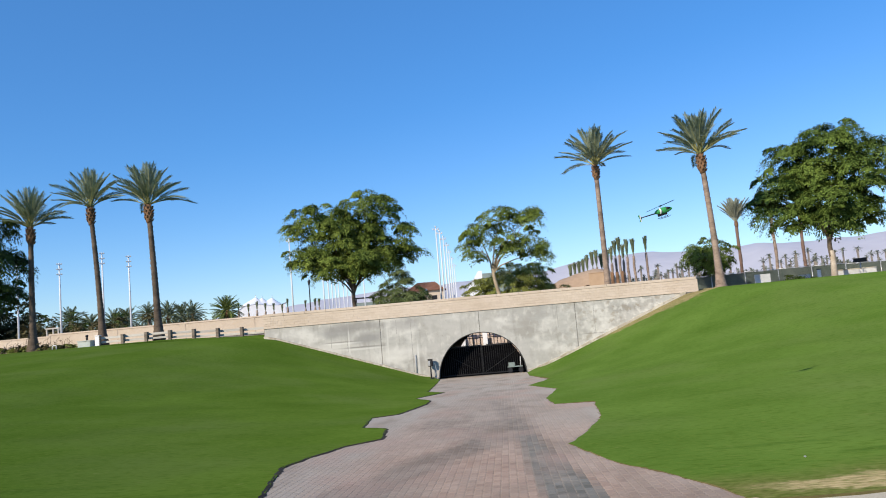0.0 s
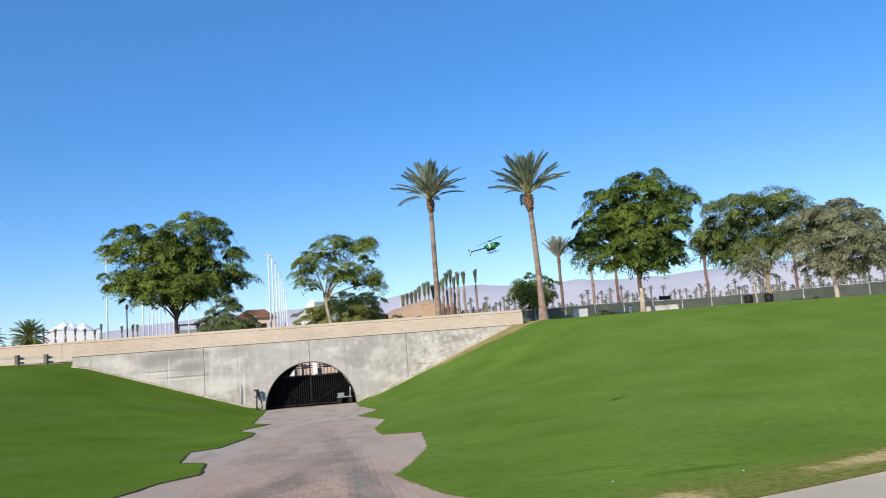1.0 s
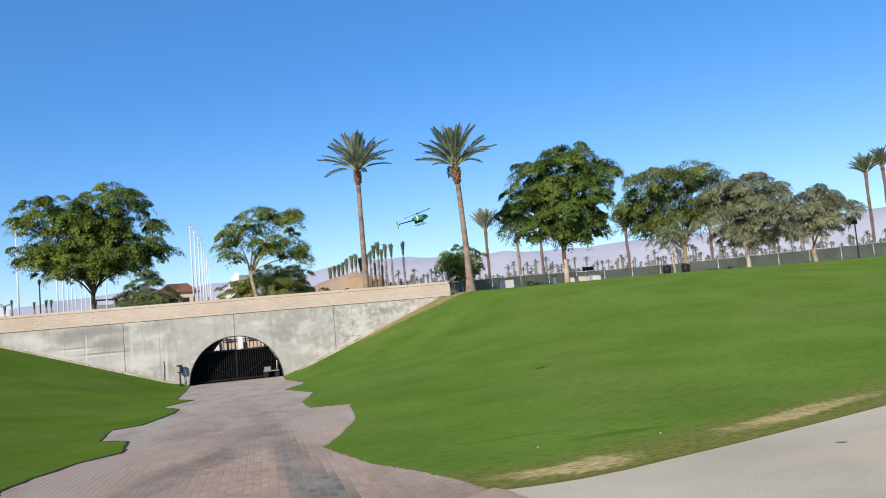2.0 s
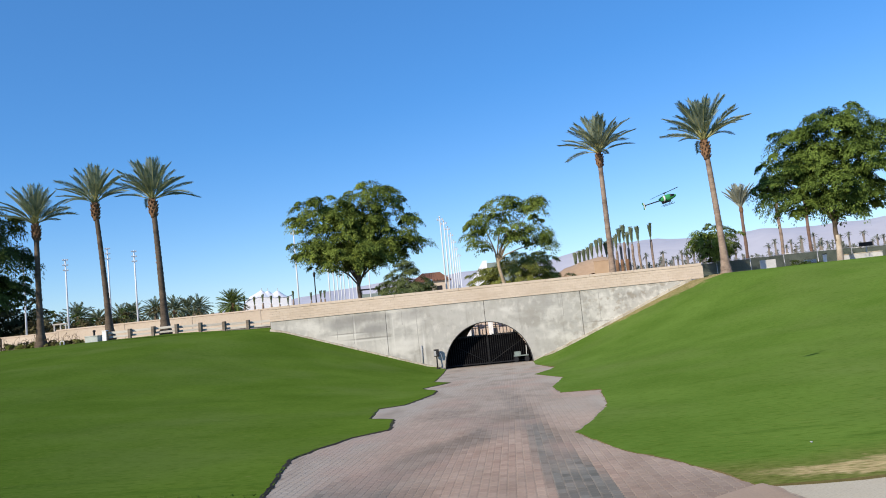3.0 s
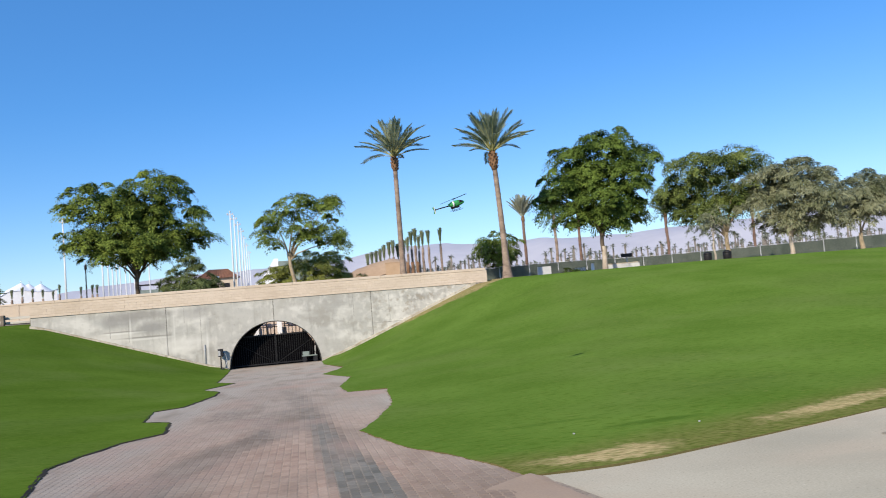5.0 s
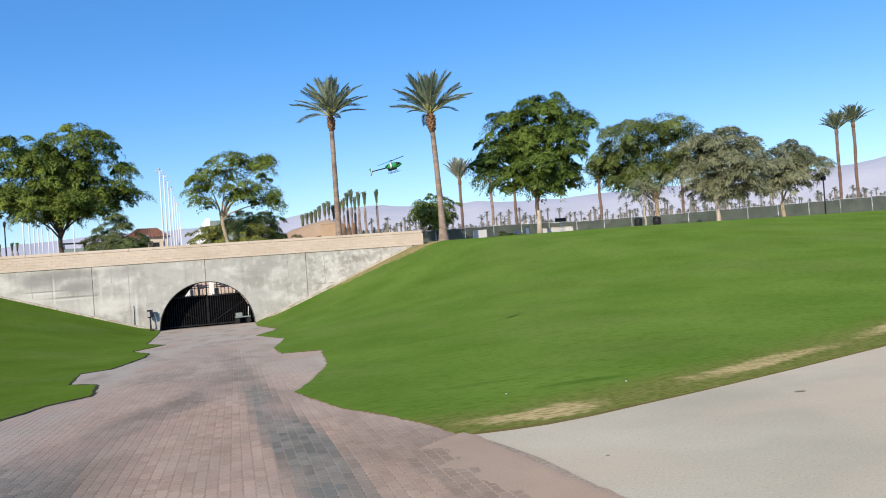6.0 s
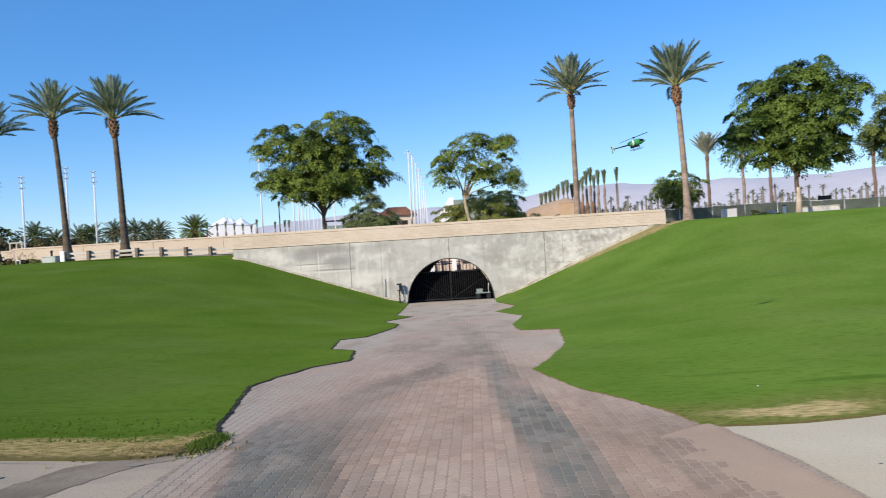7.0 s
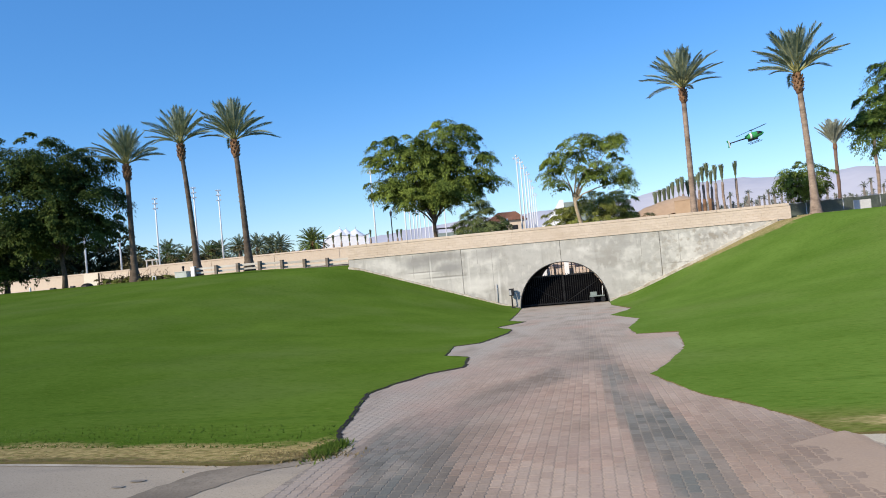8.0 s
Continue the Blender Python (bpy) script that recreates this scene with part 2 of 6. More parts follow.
        mp.inputs["Location"].default_value, mp.inputs["Scale"].default_value = (cx, 42.5, cz), (rx, 50, rz)
        l.new(geo.outputs["Position"], mp.inputs[0])
        ln = n.new("ShaderNodeVectorMath")
        ln.operation = "LENGTH"
        l.new(mp.outputs[0], ln.inputs[0])
        t = n.new("ShaderNodeTexNoise")
        t.inputs["Scale"].default_value, t.inputs["Detail"].default_value = 1.6, 7
        l.new(geo.outputs["Position"], t.inputs["Vector"])
        ad = n.new("ShaderNodeMath")
        l.new(ln.outputs["Value"], ad.inputs[0])
        l.new(t.outputs[0], ad.inputs[1])
        r = n.new("ShaderNodeMapRange")
        r.inputs["From Min"].default_value, r.inputs["From Max"].default_value, r.inputs["To Max"].default_value = 1.6, 0.9, most
        l.new(ad.outputs[0], r.inputs[0])
        x = n.new("ShaderNodeMix")
        x.data_type = "RGBA"
        l.new(r.outputs[0], x.inputs[0])
        l.new(src, x.inputs[6])
        x.inputs[7].default_value = tint
        src = x.outputs[2]
    # flaking skin on the east wing: pale scabs and brown hollows
    sp = n.new("ShaderNodeSeparateXYZ")
    l.new(geo.outputs["Position"], sp.inputs[0])
    area = n.new("ShaderNodeMapRange")
    area.inputs["From Min"].default_value, area.inputs["From Max"].default_value = 1.5, 6.0
    l.new(sp.outputs[0], area.inputs[0])
    for scale, lo, hi, tint, most in ((3.6, 0.5, 0.62, (0.68, 0.66, 0.60, 1), 0.55), (4.2, 0.54, 0.64, (0.30, 0.26, 0.20, 1), 0.6)):
        t = n.new("ShaderNodeTexNoise")
        t.inputs["Scale"].default_value, t.inputs["Detail"].default_value = scale, 7
        l.new(geo.outputs["Position"], t.inputs["Vector"])
        r = n.new("ShaderNodeMapRange")
        r.inputs["From Min"].default_value, r.inputs["From Max"].default_value, r.inputs["To Max"].default_value = lo, hi, most
        l.new(t.outputs[0], r.inputs[0])
        k = n.new("ShaderNodeMath")
        k.operation = "MULTIPLY"
        l.new(r.outputs[0], k.inputs[0])
        l.new(area.outputs[0], k.inputs[1])
        x = n.new("ShaderNodeMix")
        x.data_type = "RGBA"
        l.new(k.outputs[0], x.inputs[0])
        l.new(src, x.inputs[6])
        x.inputs[7].default_value = tint
        src = x.outputs[2]
    l.new(src, b.inputs["Base Color"])
    return m


STAIN = streaked(STAIN)
SLAB.node_tree.nodes["Principled BSDF"].inputs["Diffuse Roughness"].default_value = 0.8
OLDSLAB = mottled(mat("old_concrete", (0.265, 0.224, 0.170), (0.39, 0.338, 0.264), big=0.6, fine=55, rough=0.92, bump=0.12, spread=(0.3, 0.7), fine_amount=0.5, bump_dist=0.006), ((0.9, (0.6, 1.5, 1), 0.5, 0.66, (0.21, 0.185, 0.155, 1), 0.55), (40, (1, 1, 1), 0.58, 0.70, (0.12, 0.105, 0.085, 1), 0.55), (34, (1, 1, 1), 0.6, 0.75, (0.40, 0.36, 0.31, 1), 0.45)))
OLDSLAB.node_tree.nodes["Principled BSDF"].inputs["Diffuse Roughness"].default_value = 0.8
CURB = mottled(mat("pale_curb", (0.34, 0.30, 0.23), (0.60, 0.56, 0.46), big=0.9, fine=9, bump=0.3, spread=(0.3, 0.6)), ((1.3, (1, 1, 1), 0.46, 0.62, (0.30, 0.24, 0.155, 1), 0.65), (5.0, (1, 1, 1), 0.52, 0.66, (0.20, 0.17, 0.11, 1), 0.6)))
EDGE = mat("worn_path_edge", (0.27, 0.235, 0.18), (0.46, 0.41, 0.33), big=1.2, fine=12, bump=0.3, spread=(0.35, 0.6))
FORM = mat("form_line_grey", (0.27, 0.26, 0.235), (0.36, 0.35, 0.32), big=1.5, fine=9, bump=0.1)
BLOCK = mat("sand_block", (0.53, 0.435, 0.335), (0.63, 0.53, 0.426), big=0.6, fine=14, bump=0.4, island=0.06, objrand=0.06, rough=0.95)
MORTAR = mat("block_mortar", (0.52, 0.425, 0.325), (0.60, 0.505, 0.395), big=2, fine=20)
STUCCO = mat("tan_wall", (0.51, 0.425, 0.33), (0.62, 0.53, 0.428), big=0.25, fine=6, bump=0.15)
ASPHALT = mat("asphalt", (0.045, 0.045, 0.045), (0.075, 0.073, 0.07), big=0.3, fine=30, bump=0.3)
PATCH = mottled(mat("worn_asphalt_patch", (0.145, 0.122, 0.092), (0.235, 0.20, 0.155), big=1.4, fine=26, bump=0.3, rough=0.95), ((3.0, (1, 1, 1), 0.48, 0.64, (0.28, 0.24, 0.185, 1), 0.6), (26, (1, 1, 1), 0.55, 0.68, (0.10, 0.084, 0.062, 1), 0.5)))
DRIFT = mottled(mat("pinkish_sand", (0.235, 0.180, 0.137), (0.335, 0.263, 0.203), big=0.8, fine=45, bump=0.15, spread=(0.3, 0.7), bump_dist=0.006), ((1.4, (1, 0.6, 1), 0.5, 0.68, (0.24, 0.19, 0.155, 1), 0.5),))
TAR = mat("tar_stain", (0.20, 0.175, 0.14), (0.27, 0.24, 0.195), big=4, fine=30, bump=0.1)
# far darker than the wall's concrete: the tunnel's shade is in the colour
TUNNEL = mat("tunnel_shade_concrete", (0.05, 0.05, 0.048), (0.10, 0.098, 0.092), big=0.6, fine=6, bump=0.2)
# near-black: the arch's shade on the gate bars is put into this colour
GATEBAR = mat("near_black_metal", (0.006, 0.006, 0.007), (0.020, 0.019, 0.019), big=2, fine=12, rough=0.5, bump=0.05)
BOARD = mat("pale_grey_board", (0.36, 0.37, 0.37), (0.50, 0.51, 0.50), big=1.5, fine=9, rough=0.7, bump=0.1)
BLACK = mat("black_metal", (0.010, 0.010, 0.012), (0.022, 0.022, 0.024), big=3, fine=30, rough=0.5, bump=0.05)
# black without gloss, for the sheet that stands in for tunnel shade
DARKSHEET = mat("tunnel_dark_sheet", (0.003, 0.003, 0.004), (0.006, 0.006, 0.007), big=2, fine=60, rough=1.0, bump=0.2, spec=0.0)
WHITE = mat("white_paint", (0.70, 0.71, 0.72), (0.84, 0.85, 0.86), big=0.7, fine=9, rough=0.45, bump=0.03)
MAST = mat("pale_mast_paint", (0.62, 0.645, 0.665), (0.76, 0.78, 0.795), big=0.5, fine=9, rough=0.5, bump=0.02)
STEEL = mat("galvanised_steel", (0.42, 0.43, 0.44), (0.62, 0.63, 0.64), big=1.5, fine=12, rough=0.45, bump=0.05, metal=0.6)
GREENSCREEN = mat("green_windscreen", (0.115, 0.145, 0.118), (0.205, 0.235, 0.195), big=0.5, fine=10, rough=0.9, bump=0.2)
TIMBER = mat("weathered_timber", (0.11, 0.085, 0.062), (0.25, 0.21, 0.165), big=1, fine=9, stretch=(0.3, 1, 4), bump=0.3)
PALETIMBER = mat("bleached_timber", (0.36, 0.335, 0.295), (0.58, 0.55, 0.49), big=1, fine=9, stretch=(0.3, 1, 4), bump=0.3)
BARK = mat("grey_brown_bark", (0.05, 0.038, 0.028), (0.16, 0.125, 0.09), big=1.5, fine=14, bump=0.7)
PALEBARK = mat("pale_bark", (0.24, 0.19, 0.12), (0.44, 0.36, 0.25), big=1.5, fine=10, bump=0.4)
WHITEBARK = mat("whitewashed_bark", (0.36, 0.30, 0.225), (0.56, 0.49, 0.40), big=2, fine=10, bump=0.4)
PALMBARK = mat("palm_trunk", (0.13, 0.095, 0.070), (0.40, 0.305, 0.235), big=1.2, fine=7, stretch=(1, 1, 2.2), bump=0.8, spread=(0.3, 0.7), bump_dist=0.05)
DARKPALM = mat("dark_palm_trunk", (0.045, 0.034, 0.025), (0.17, 0.128, 0.092), big=1.2, fine=7, stretch=(1, 1, 2.2), bump=0.8, spread=(0.3, 0.7), bump_dist=0.05)
REDBARK = mat("reddish_palm_trunk", (0.10, 0.062, 0.045), (0.25, 0.16, 0.12), big=1.2, fine=7, stretch=(1, 1, 2.2), bump=0.8, spread=(0.3, 0.7), bump_dist=0.05)
BOOT = mat("palm_boots", (0.11, 0.06, 0.032), (0.27, 0.155, 0.085), big=2.5, fine=16, bump=0.6)
FROND = leaf_mat("palm_frond", (0.105, 0.145, 0.098), (0.43, 0.485, 0.36), (0.30, 0.37, 0.20), 0.25)
STALK = mat("frond_stalk", (0.26, 0.26, 0.10), (0.42, 0.40, 0.17), big=3, fine=12, bump=0)
LEAF = leaf_mat("tree_leaf", (0.014, 0.032, 0.006), (0.26, 0.335, 0.068), (0.22, 0.30, 0.045), 0.07)
LEAF_DEEP = leaf_mat("deep_green_leaf", (0.011, 0.028, 0.006), (0.185, 0.265, 0.056), (0.2, 0.28, 0.045), 0.07)
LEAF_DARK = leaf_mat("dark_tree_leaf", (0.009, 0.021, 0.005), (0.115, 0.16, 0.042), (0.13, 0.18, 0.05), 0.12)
LEAF_MID = leaf_mat("mid_tree_leaf", (0.013, 0.030, 0.007), (0.235, 0.29, 0.085), (0.2, 0.27, 0.06), 0.07)
# hedge leaves darkened so that their colour holds the grove's shade
LEAF_SHADE = leaf_mat("shade_painted_leaf", (0.012, 0.018, 0.008), (0.05, 0.056, 0.026), (0.08, 0.1, 0.03), 0.15)
LEAF_OLIVE = leaf_mat("olive_leaf", (0.095, 0.118, 0.055), (0.42, 0.435, 0.28), (0.33, 0.35, 0.21), 0.22)
LEAF_WISP = leaf_mat("wispy_bush_leaf", (0.045, 0.075, 0.026), (0.23, 0.275, 0.105), (0.14, 0.18, 0.06), 0.15)
LEAF_BROWN = leaf_mat("olive_brown_leaf", (0.055, 0.05, 0.022), (0.22, 0.19, 0.09), (0.15, 0.13, 0.05), 0.12)
LEAF_BUSH = leaf_mat("bush_leaf", (0.10, 0.13, 0.030), (0.40, 0.44, 0.13), (0.32, 0.3, 0.06), 0.28)
FARLEAF = leaf_mat("far_palm_leaf", (0.095, 0.125, 0.07), (0.31, 0.35, 0.215), (0.2, 0.22, 0.08), 0.18)
FANLEAF = leaf_mat("fan_palm_leaf", (0.075, 0.11, 0.03), (0.27, 0.33, 0.11), (0.25, 0.32, 0.08), 0.2)
STRAWLEAF = leaf_mat("straw_palm_leaf", (0.26, 0.275, 0.20), (0.56, 0.57, 0.44), (0.3, 0.29, 0.17), 0.2)
# far leaves and trunks: distance haze is mixed into these pale, greyed colours
HAZELEAF = leaf_mat("haze_tinted_leaf", (0.155, 0.175, 0.14), (0.29, 0.305, 0.25), (0.24, 0.26, 0.18), 0.18)
FARTRUNK = mat("haze_tinted_trunk", (0.17, 0.15, 0.13), (0.26, 0.23, 0.20), big=0.5, fine=5, bump=0)
# pale mauve puts the haze of distance into the rock's own colour
ROCK = mat("haze_tinted_mountain", (0.48, 0.475, 0.52), (0.55, 0.54, 0.572), big=0.004, fine=0.02, rough=1, bump=0)
MOUND = mat("tan_earth_mound", (0.34, 0.235, 0.15), (0.46, 0.33, 0.22), big=0.2, fine=2, bump=0.3)
TENT = mat("white_canvas", (0.74, 0.75, 0.78), (0.86, 0.86, 0.87), big=0.3, fine=3, rough=0.7, bump=0.05)
ROOF = mat("red_clay_roof", (0.15, 0.07, 0.045), (0.27, 0.135, 0.085), big=0.6, fine=5, bump=0.4)
PINK = mat("pink_block", (0.50, 0.40, 0.34), (0.63, 0.53, 0.46), big=1, fine=8, bump=0.3)
LIME = mat("green_lacquer", (0.03, 0.26, 0.07), (0.06, 0.36, 0.1), big=4, fine=20, rough=0.25, bump=0, spec=0.6)
CREAM = mat("cream_plaster", (0.60, 0.55, 0.44), (0.70, 0.65, 0.54), big=0.4, fine=6, bump=0.1)
CABINET = mat("pale_green_paint", (0.36, 0.40, 0.37), (0.50, 0.54, 0.50), big=2, fine=14, rough=0.6, bump=0.05)
GREYBOX = mat("grey_green_paint", (0.16, 0.20, 0.19), (0.25, 0.30, 0.28), big=2, fine=14, rough=0.6, bump=0.05)


def paver_mat():
    """Red clay pavers; attribute zone says how charcoal, how dusty and how grimy each one is."""
    m = mat("clay_paver", (0.256, 0.174, 0.134), (0.445, 0.338, 0.262), big=0.9, fine=34, rough=0.9, bump=0.3, island=0.16, objrand=0.16, spread=(0.1, 0.9))
    n, l = m.node_tree.nodes, m.node_tree.links
    b = n["Principled BSDF"]
    src = b.inputs["Base Color"].links[0].from_socket
    z = n.new("ShaderNodeAttribute")
    z.attribute_name = "zone"
    sp = n.new("ShaderNodeSeparateColor")
    l.new(z.outputs["Color"], sp.inputs[0])
    # charcoal pavers differ a little among themselves
    tone = n.new("ShaderNodeValToRGB")
    tone.color_ramp.elements[0].color, tone.color_ramp.elements[1].color = (0.105, 0.108, 0.096, 1), (0.162, 0.164, 0.147, 1)
    geo = n.new("ShaderNodeNewGeometry")
    l.new(geo.outputs["Random Per Island"], tone.inputs[0])
    for k, colour in ((0, tone.outputs[0]), (2, (0.150, 0.122, 0.098, 1)), (1, (0.335, 0.306, 0.262, 1))):
        x = n.new("ShaderNodeMix")
        x.data_type = "RGBA"
        l.new(sp.outputs[k], x.inputs[0])
        l.new(src, x.inputs[6])
        if isinstance(colour, tuple):
            x.inputs[7].default_value = colour
        else:
            l.new(colour, x.inputs[7])
        src = x.outputs[2]
    l.new(src, b.inputs["Base Color"])
    # brown dirt and pale sand that lie over the pavers
    return mottled(m, ((0.5, (1.4, 0.6, 1), 0.46, 0.64, (0.255, 0.235, 0.20, 1), 0.38), (0.42, (1.6, 0.7, 1.3), 0.50, 0.66, (0.38, 0.25, 0.20, 1), 0.45), (1.0, (1.5, 0.5, 1), 0.50, 0.70, (0.17, 0.135, 0.105, 1), 0.5), (2.6, (1, 0.55, 1), 0.50, 0.70, (0.345, 0.29, 0.235, 1), 0.35), (16, (1, 1, 1), 0.58, 0.72, (0.13, 0.105, 0.085, 1), 0.3)))


PAVER = paver_mat()
PAVER.node_tree.nodes["Principled BSDF"].inputs["Diffuse Roughness"].default_value = 0.5
for m in (PAVER, SLAB, OLDSLAB, PATCH, DRIFT, EDGE):
    m.node_tree.nodes["Principled BSDF"].inputs["Specular IOR Level"].default_value = 0.08
for m in (EDGE, PATCH, TAR, DRY, DRIFT):
    m.node_tree.nodes["Principled BSDF"].inputs["Diffuse Roughness"].default_value = 0.6
JOINT = mat("joint_sand", (0.125, 0.102, 0.08), (0.285, 0.24, 0.19), big=2, fine=40, bump=0.2, spread=(0.3, 0.6), fine_amount=0.6)
JOINT.node_tree.nodes["Principled BSDF"].inputs["Diffuse Roughness"].default_value = 0.6


# ---------------------------------------------------------------- building helpers
def polar(az, d):
    return d * math.sin(radians(az)), d * math.cos(radians(az))


def up(el, d):
    return EYE + d * math.tan(radians(el))


def part(name, bm, material, parent=None, label="", m=None):
    """Link a bmesh as one mesh object, under a thing if one is given."""
    me = bpy.data.meshes.new(name)
    bm.to_mesh(me)
    bm.free()
    return part_of(name, me, material, parent, label, m)


def part_of(name, me, material, parent=None, label="", m=None):
    if material and not me.materials:
        me.materials.append(material)
    ob = new(name, me)
    ob.parent = parent
    if m is not None:
        ob.matrix_basis = m
    if label:
        ob["label"] = label
    return ob


def thing(name, label, category, m=None, group="", kind=""):
    e = new(name)
    e.empty_display_size = 0.3
    if m is not None:
        e.matrix_basis = m
    return tagged(e, label, category, group, kind)


def box(bm, x0, x1, y0, y1, z0, z1, bevel=0.0):
    r = bmesh.ops.create_cube(bm, size=1, matrix=Matrix.Translation(((x0 + x1) / 2, (y0 + y1) / 2, (z0 + z1) / 2)) @ Matrix.Diagonal((x1 - x0, y1 - y0, z1 - z0, 1)))
    if bevel:
        edges = list({e for v in r["verts"] for e in v.link_edges})
        bmesh.ops.bevel(bm, geom=edges, offset=bevel, segments=2, affect="EDGES", profile=0.6)
    return bm


def tube(bm, pts, radii, n=8, cap=True):
    """A tapered tube along points."""
    pts = [Vector(p) for p in pts]
    rings = []
    side = Vector((1, 0, 0))
    for i, p in enumerate(pts):
        d = (pts[min(i + 1, len(pts) - 1)] - pts[max(i - 1, 0)]).normalized()
        a = side - d * side.dot(d)
        if a.length < 1e-3:
            a = Vector((0, 1, 0)) - d * d.y
        a.normalize()
        side = a
        b = d.cross(a)
        rings.append([bm.verts.new(p + radii[i] * (a * math.cos(2 * math.pi * k / n) + b * math.sin(2 * math.pi * k / n))) for k in range(n)])
    for r, q in zip(rings, rings[1:]):
        for k in range(n):
            f = bm.faces.new((r[k], r[(k + 1) % n], q[(k + 1) % n], q[k]))
            f.smooth = True
    if cap:
        bm.faces.new(rings[0][::-1])
        bm.faces.new(rings[-1])
    return bm


def bar(x0, y0, z0, x1, y1, z1, r, n=8):
    return tube(bmesh.new(), [(x0, y0, z0), (x1, y1, z1)], [r, r], n)


def cube(*a, **k):
    return box(bmesh.new(), *a, **k)


def prism(outline, y0, y1):
    """A plate with the outline given in x and z, from y0 to y1."""
    bm = bmesh.new()
    f = bm.faces.new([bm.verts.new((x, y0, z)) for x, z in outline])
    r = bmesh.ops.extrude_face_region(bm, geom=[f])
    bmesh.ops.translate(bm, verts=[v for v in r["geom"] if isinstance(v, bmesh.types.BMVert)], vec=(0, y1 - y0, 0))
    bmesh.ops.recalc_face_normals(bm, faces=bm.faces)
    return bm


def sheet(xs, ys, fn, keep=None):
    """Grid mesh data: fn(i, j) gives each vertex; keep(x, y) says which cells stay."""
    nx, ny = len(xs), len(ys)
    v = [fn(x, y) for y in ys for x in xs]
    f = []
    for j in range(ny - 1):
        for i in range(nx - 1):
            a = j * nx + i
            if keep is None or keep((v[a][0] + v[a + nx + 1][0]) / 2, (v[a][1] + v[a + nx + 1][1]) / 2):
                f.append((a, a + 1, a + nx + 1, a + nx))
    me = bpy.data.meshes.new("sheet")
    me.from_pydata(v, [], f)
    me.polygons.foreach_set("use_smooth", [True] * len(f))
    return me


# ---------------------------------------------------------------- lie of the land
WALL_Y, DECK = 42.5, 2.3
WX0, WX1 = -13.56, 10.70
TUN_X, TUN_R, TUN_Z = -1.40, 2.42, -1.32
LEFT_Y = [3, 5.2, 6.2, 6.56, 7.2, 7.94, 8.87, 10.52, 11.54, 12.7, 13.36, 15.4, 16.0, 18.55, 19.08, 22.4, 24.1, 26.0, 28.6, 30.5, 40.2, 43]
LEFT_X = [-2.62, -2.46, -2.36, -2.35, -2.5, -2.72, -2.85, -3.23, -3.09, -2.79, -2.29, -2.52, -3.13, -3.4, -2.81, -2.44, -2.5, -3.2, -2.44, -3.24, -3.74, -3.80]
RIGHT_Y = [3, 4.6, 5.36, 5.84, 6.37, 6.54, 6.94, 7.64, 8.41, 8.85, 10.08, 10.92, 12.39, 14.66, 18.35, 18.6, 20.85, 25.2, 29.1, 33.3, 40.0, 43]
RIGHT_X = [2.15, 2.16, 2.10, 2.0, 1.88, 1.83, 1.79, 1.62, 1.34, 1.14, 0.86, 0.75, 1.16, 1.65, 1.92, 1.02, 0.93, 1.52, 0.69, 1.74, 1.04, 1.02]
FRONT_X = [-80, -30, -12, -6, -4.5, -2.9, -2.4, 1.8, 2.5, 3.1, 3.8, 4.5, 5.9, 8.1, 14, 30, 80]
FRONT_Y = [4.0, 6.5, 6.9, 6.75, 6.5, 6.2, 6.5, 6.42, 6.37, 6.47, 6.67, 6.86, 7.28, 8.0, 10.2, 14, 18]


def floor_z(y):
    return -1.32 * min(1, max(0, (y - 6) / 34))


def ease(t):
    t = min(1, max(0, t))
    return t * t * (3 - 2 * t)


def soft(t):
    """0 to 1 in a straight line with rounded ends."""
    k = 0.1
    t = max(0, t)
    if t < k:
        return t * t / (2 * k)
    t -= k / 2
    if t > 1 - k:
        return 1 - max(0, 1 + k - t) ** 2 / (4 * k) if t < 1 + k else 1
    return t


def land(x, y):
    """Height of the open ground."""
    right = x > TUN_X
    top = 2.42 if right else 2.12
    front = np.interp(x, FRONT_X, FRONT_Y)
    reach = float(np.interp(x, [3, 9, 22, 60], [44.0 - front, 30, 22, 20])) if right else 44.0 - front
    side = top * soft((y - front - 1) / reach) * (1 if y > front else 0)
    if y > 47:
        return 2.12 if x < -14 and y < 55 else DECK - 0.02
    mid = floor_z(y)
    edge = float(np.interp(y, [8, 30, 42], [1.25, 1.1, 0.85] if right else [-2.9, -3.0, -3.55]))
    lat = (x - edge) if right else (edge - x)
    width = float(np.interp(y, [8, 22, 34, 42], [8, 15, 12, 9.15 if right else 9.6]))
    roll = 0.025 * noise.noise((x * 0.12, y * 0.12, 3.1)) * ease((y - 10) / 6)
    crest = 0.21 * ease((-14.5 - x) / 6) * ease((y - 30) / 14)
    return mid + (side - mid) * soft(lat / width) + roll * ease(lat / 3) + crest


def axis(a, b, step, far, grow=1.35):
    c = list(np.arange(a, b + 0.01, step))
    d = step
    while c[-1] < far:
        d *= grow
        c.append(c[-1] + d)
    d = step
    while c[0] > -far:
        d *= grow
        c.insert(0, c[0] - d)
    return c


# the ground: one sheet out to the horizon, open where the underpass and its sunken court lie
gx = sorted(axis(-72, 72, 3.0, 4000) + [1.8])
gy = sorted(axis(-30, 90, 3.0, 4000) + [42.9, 68.0])


def ground_at(x, y):
    inside = -71 < x < 71 and y < 44.6
    return x, y, (land(x, y) - (0.35 if inside else 0.0) if y > 0 else -0.25)


ground = part_of("ground", sheet(gx, gy, ground_at, lambda x, y: not (-12.0 < x < 1.8 and 42.0 < y < 68.0)), SAND)
tagged(ground, "flat sandy desert ground reaching to the horizon", "ground", kind="structure")


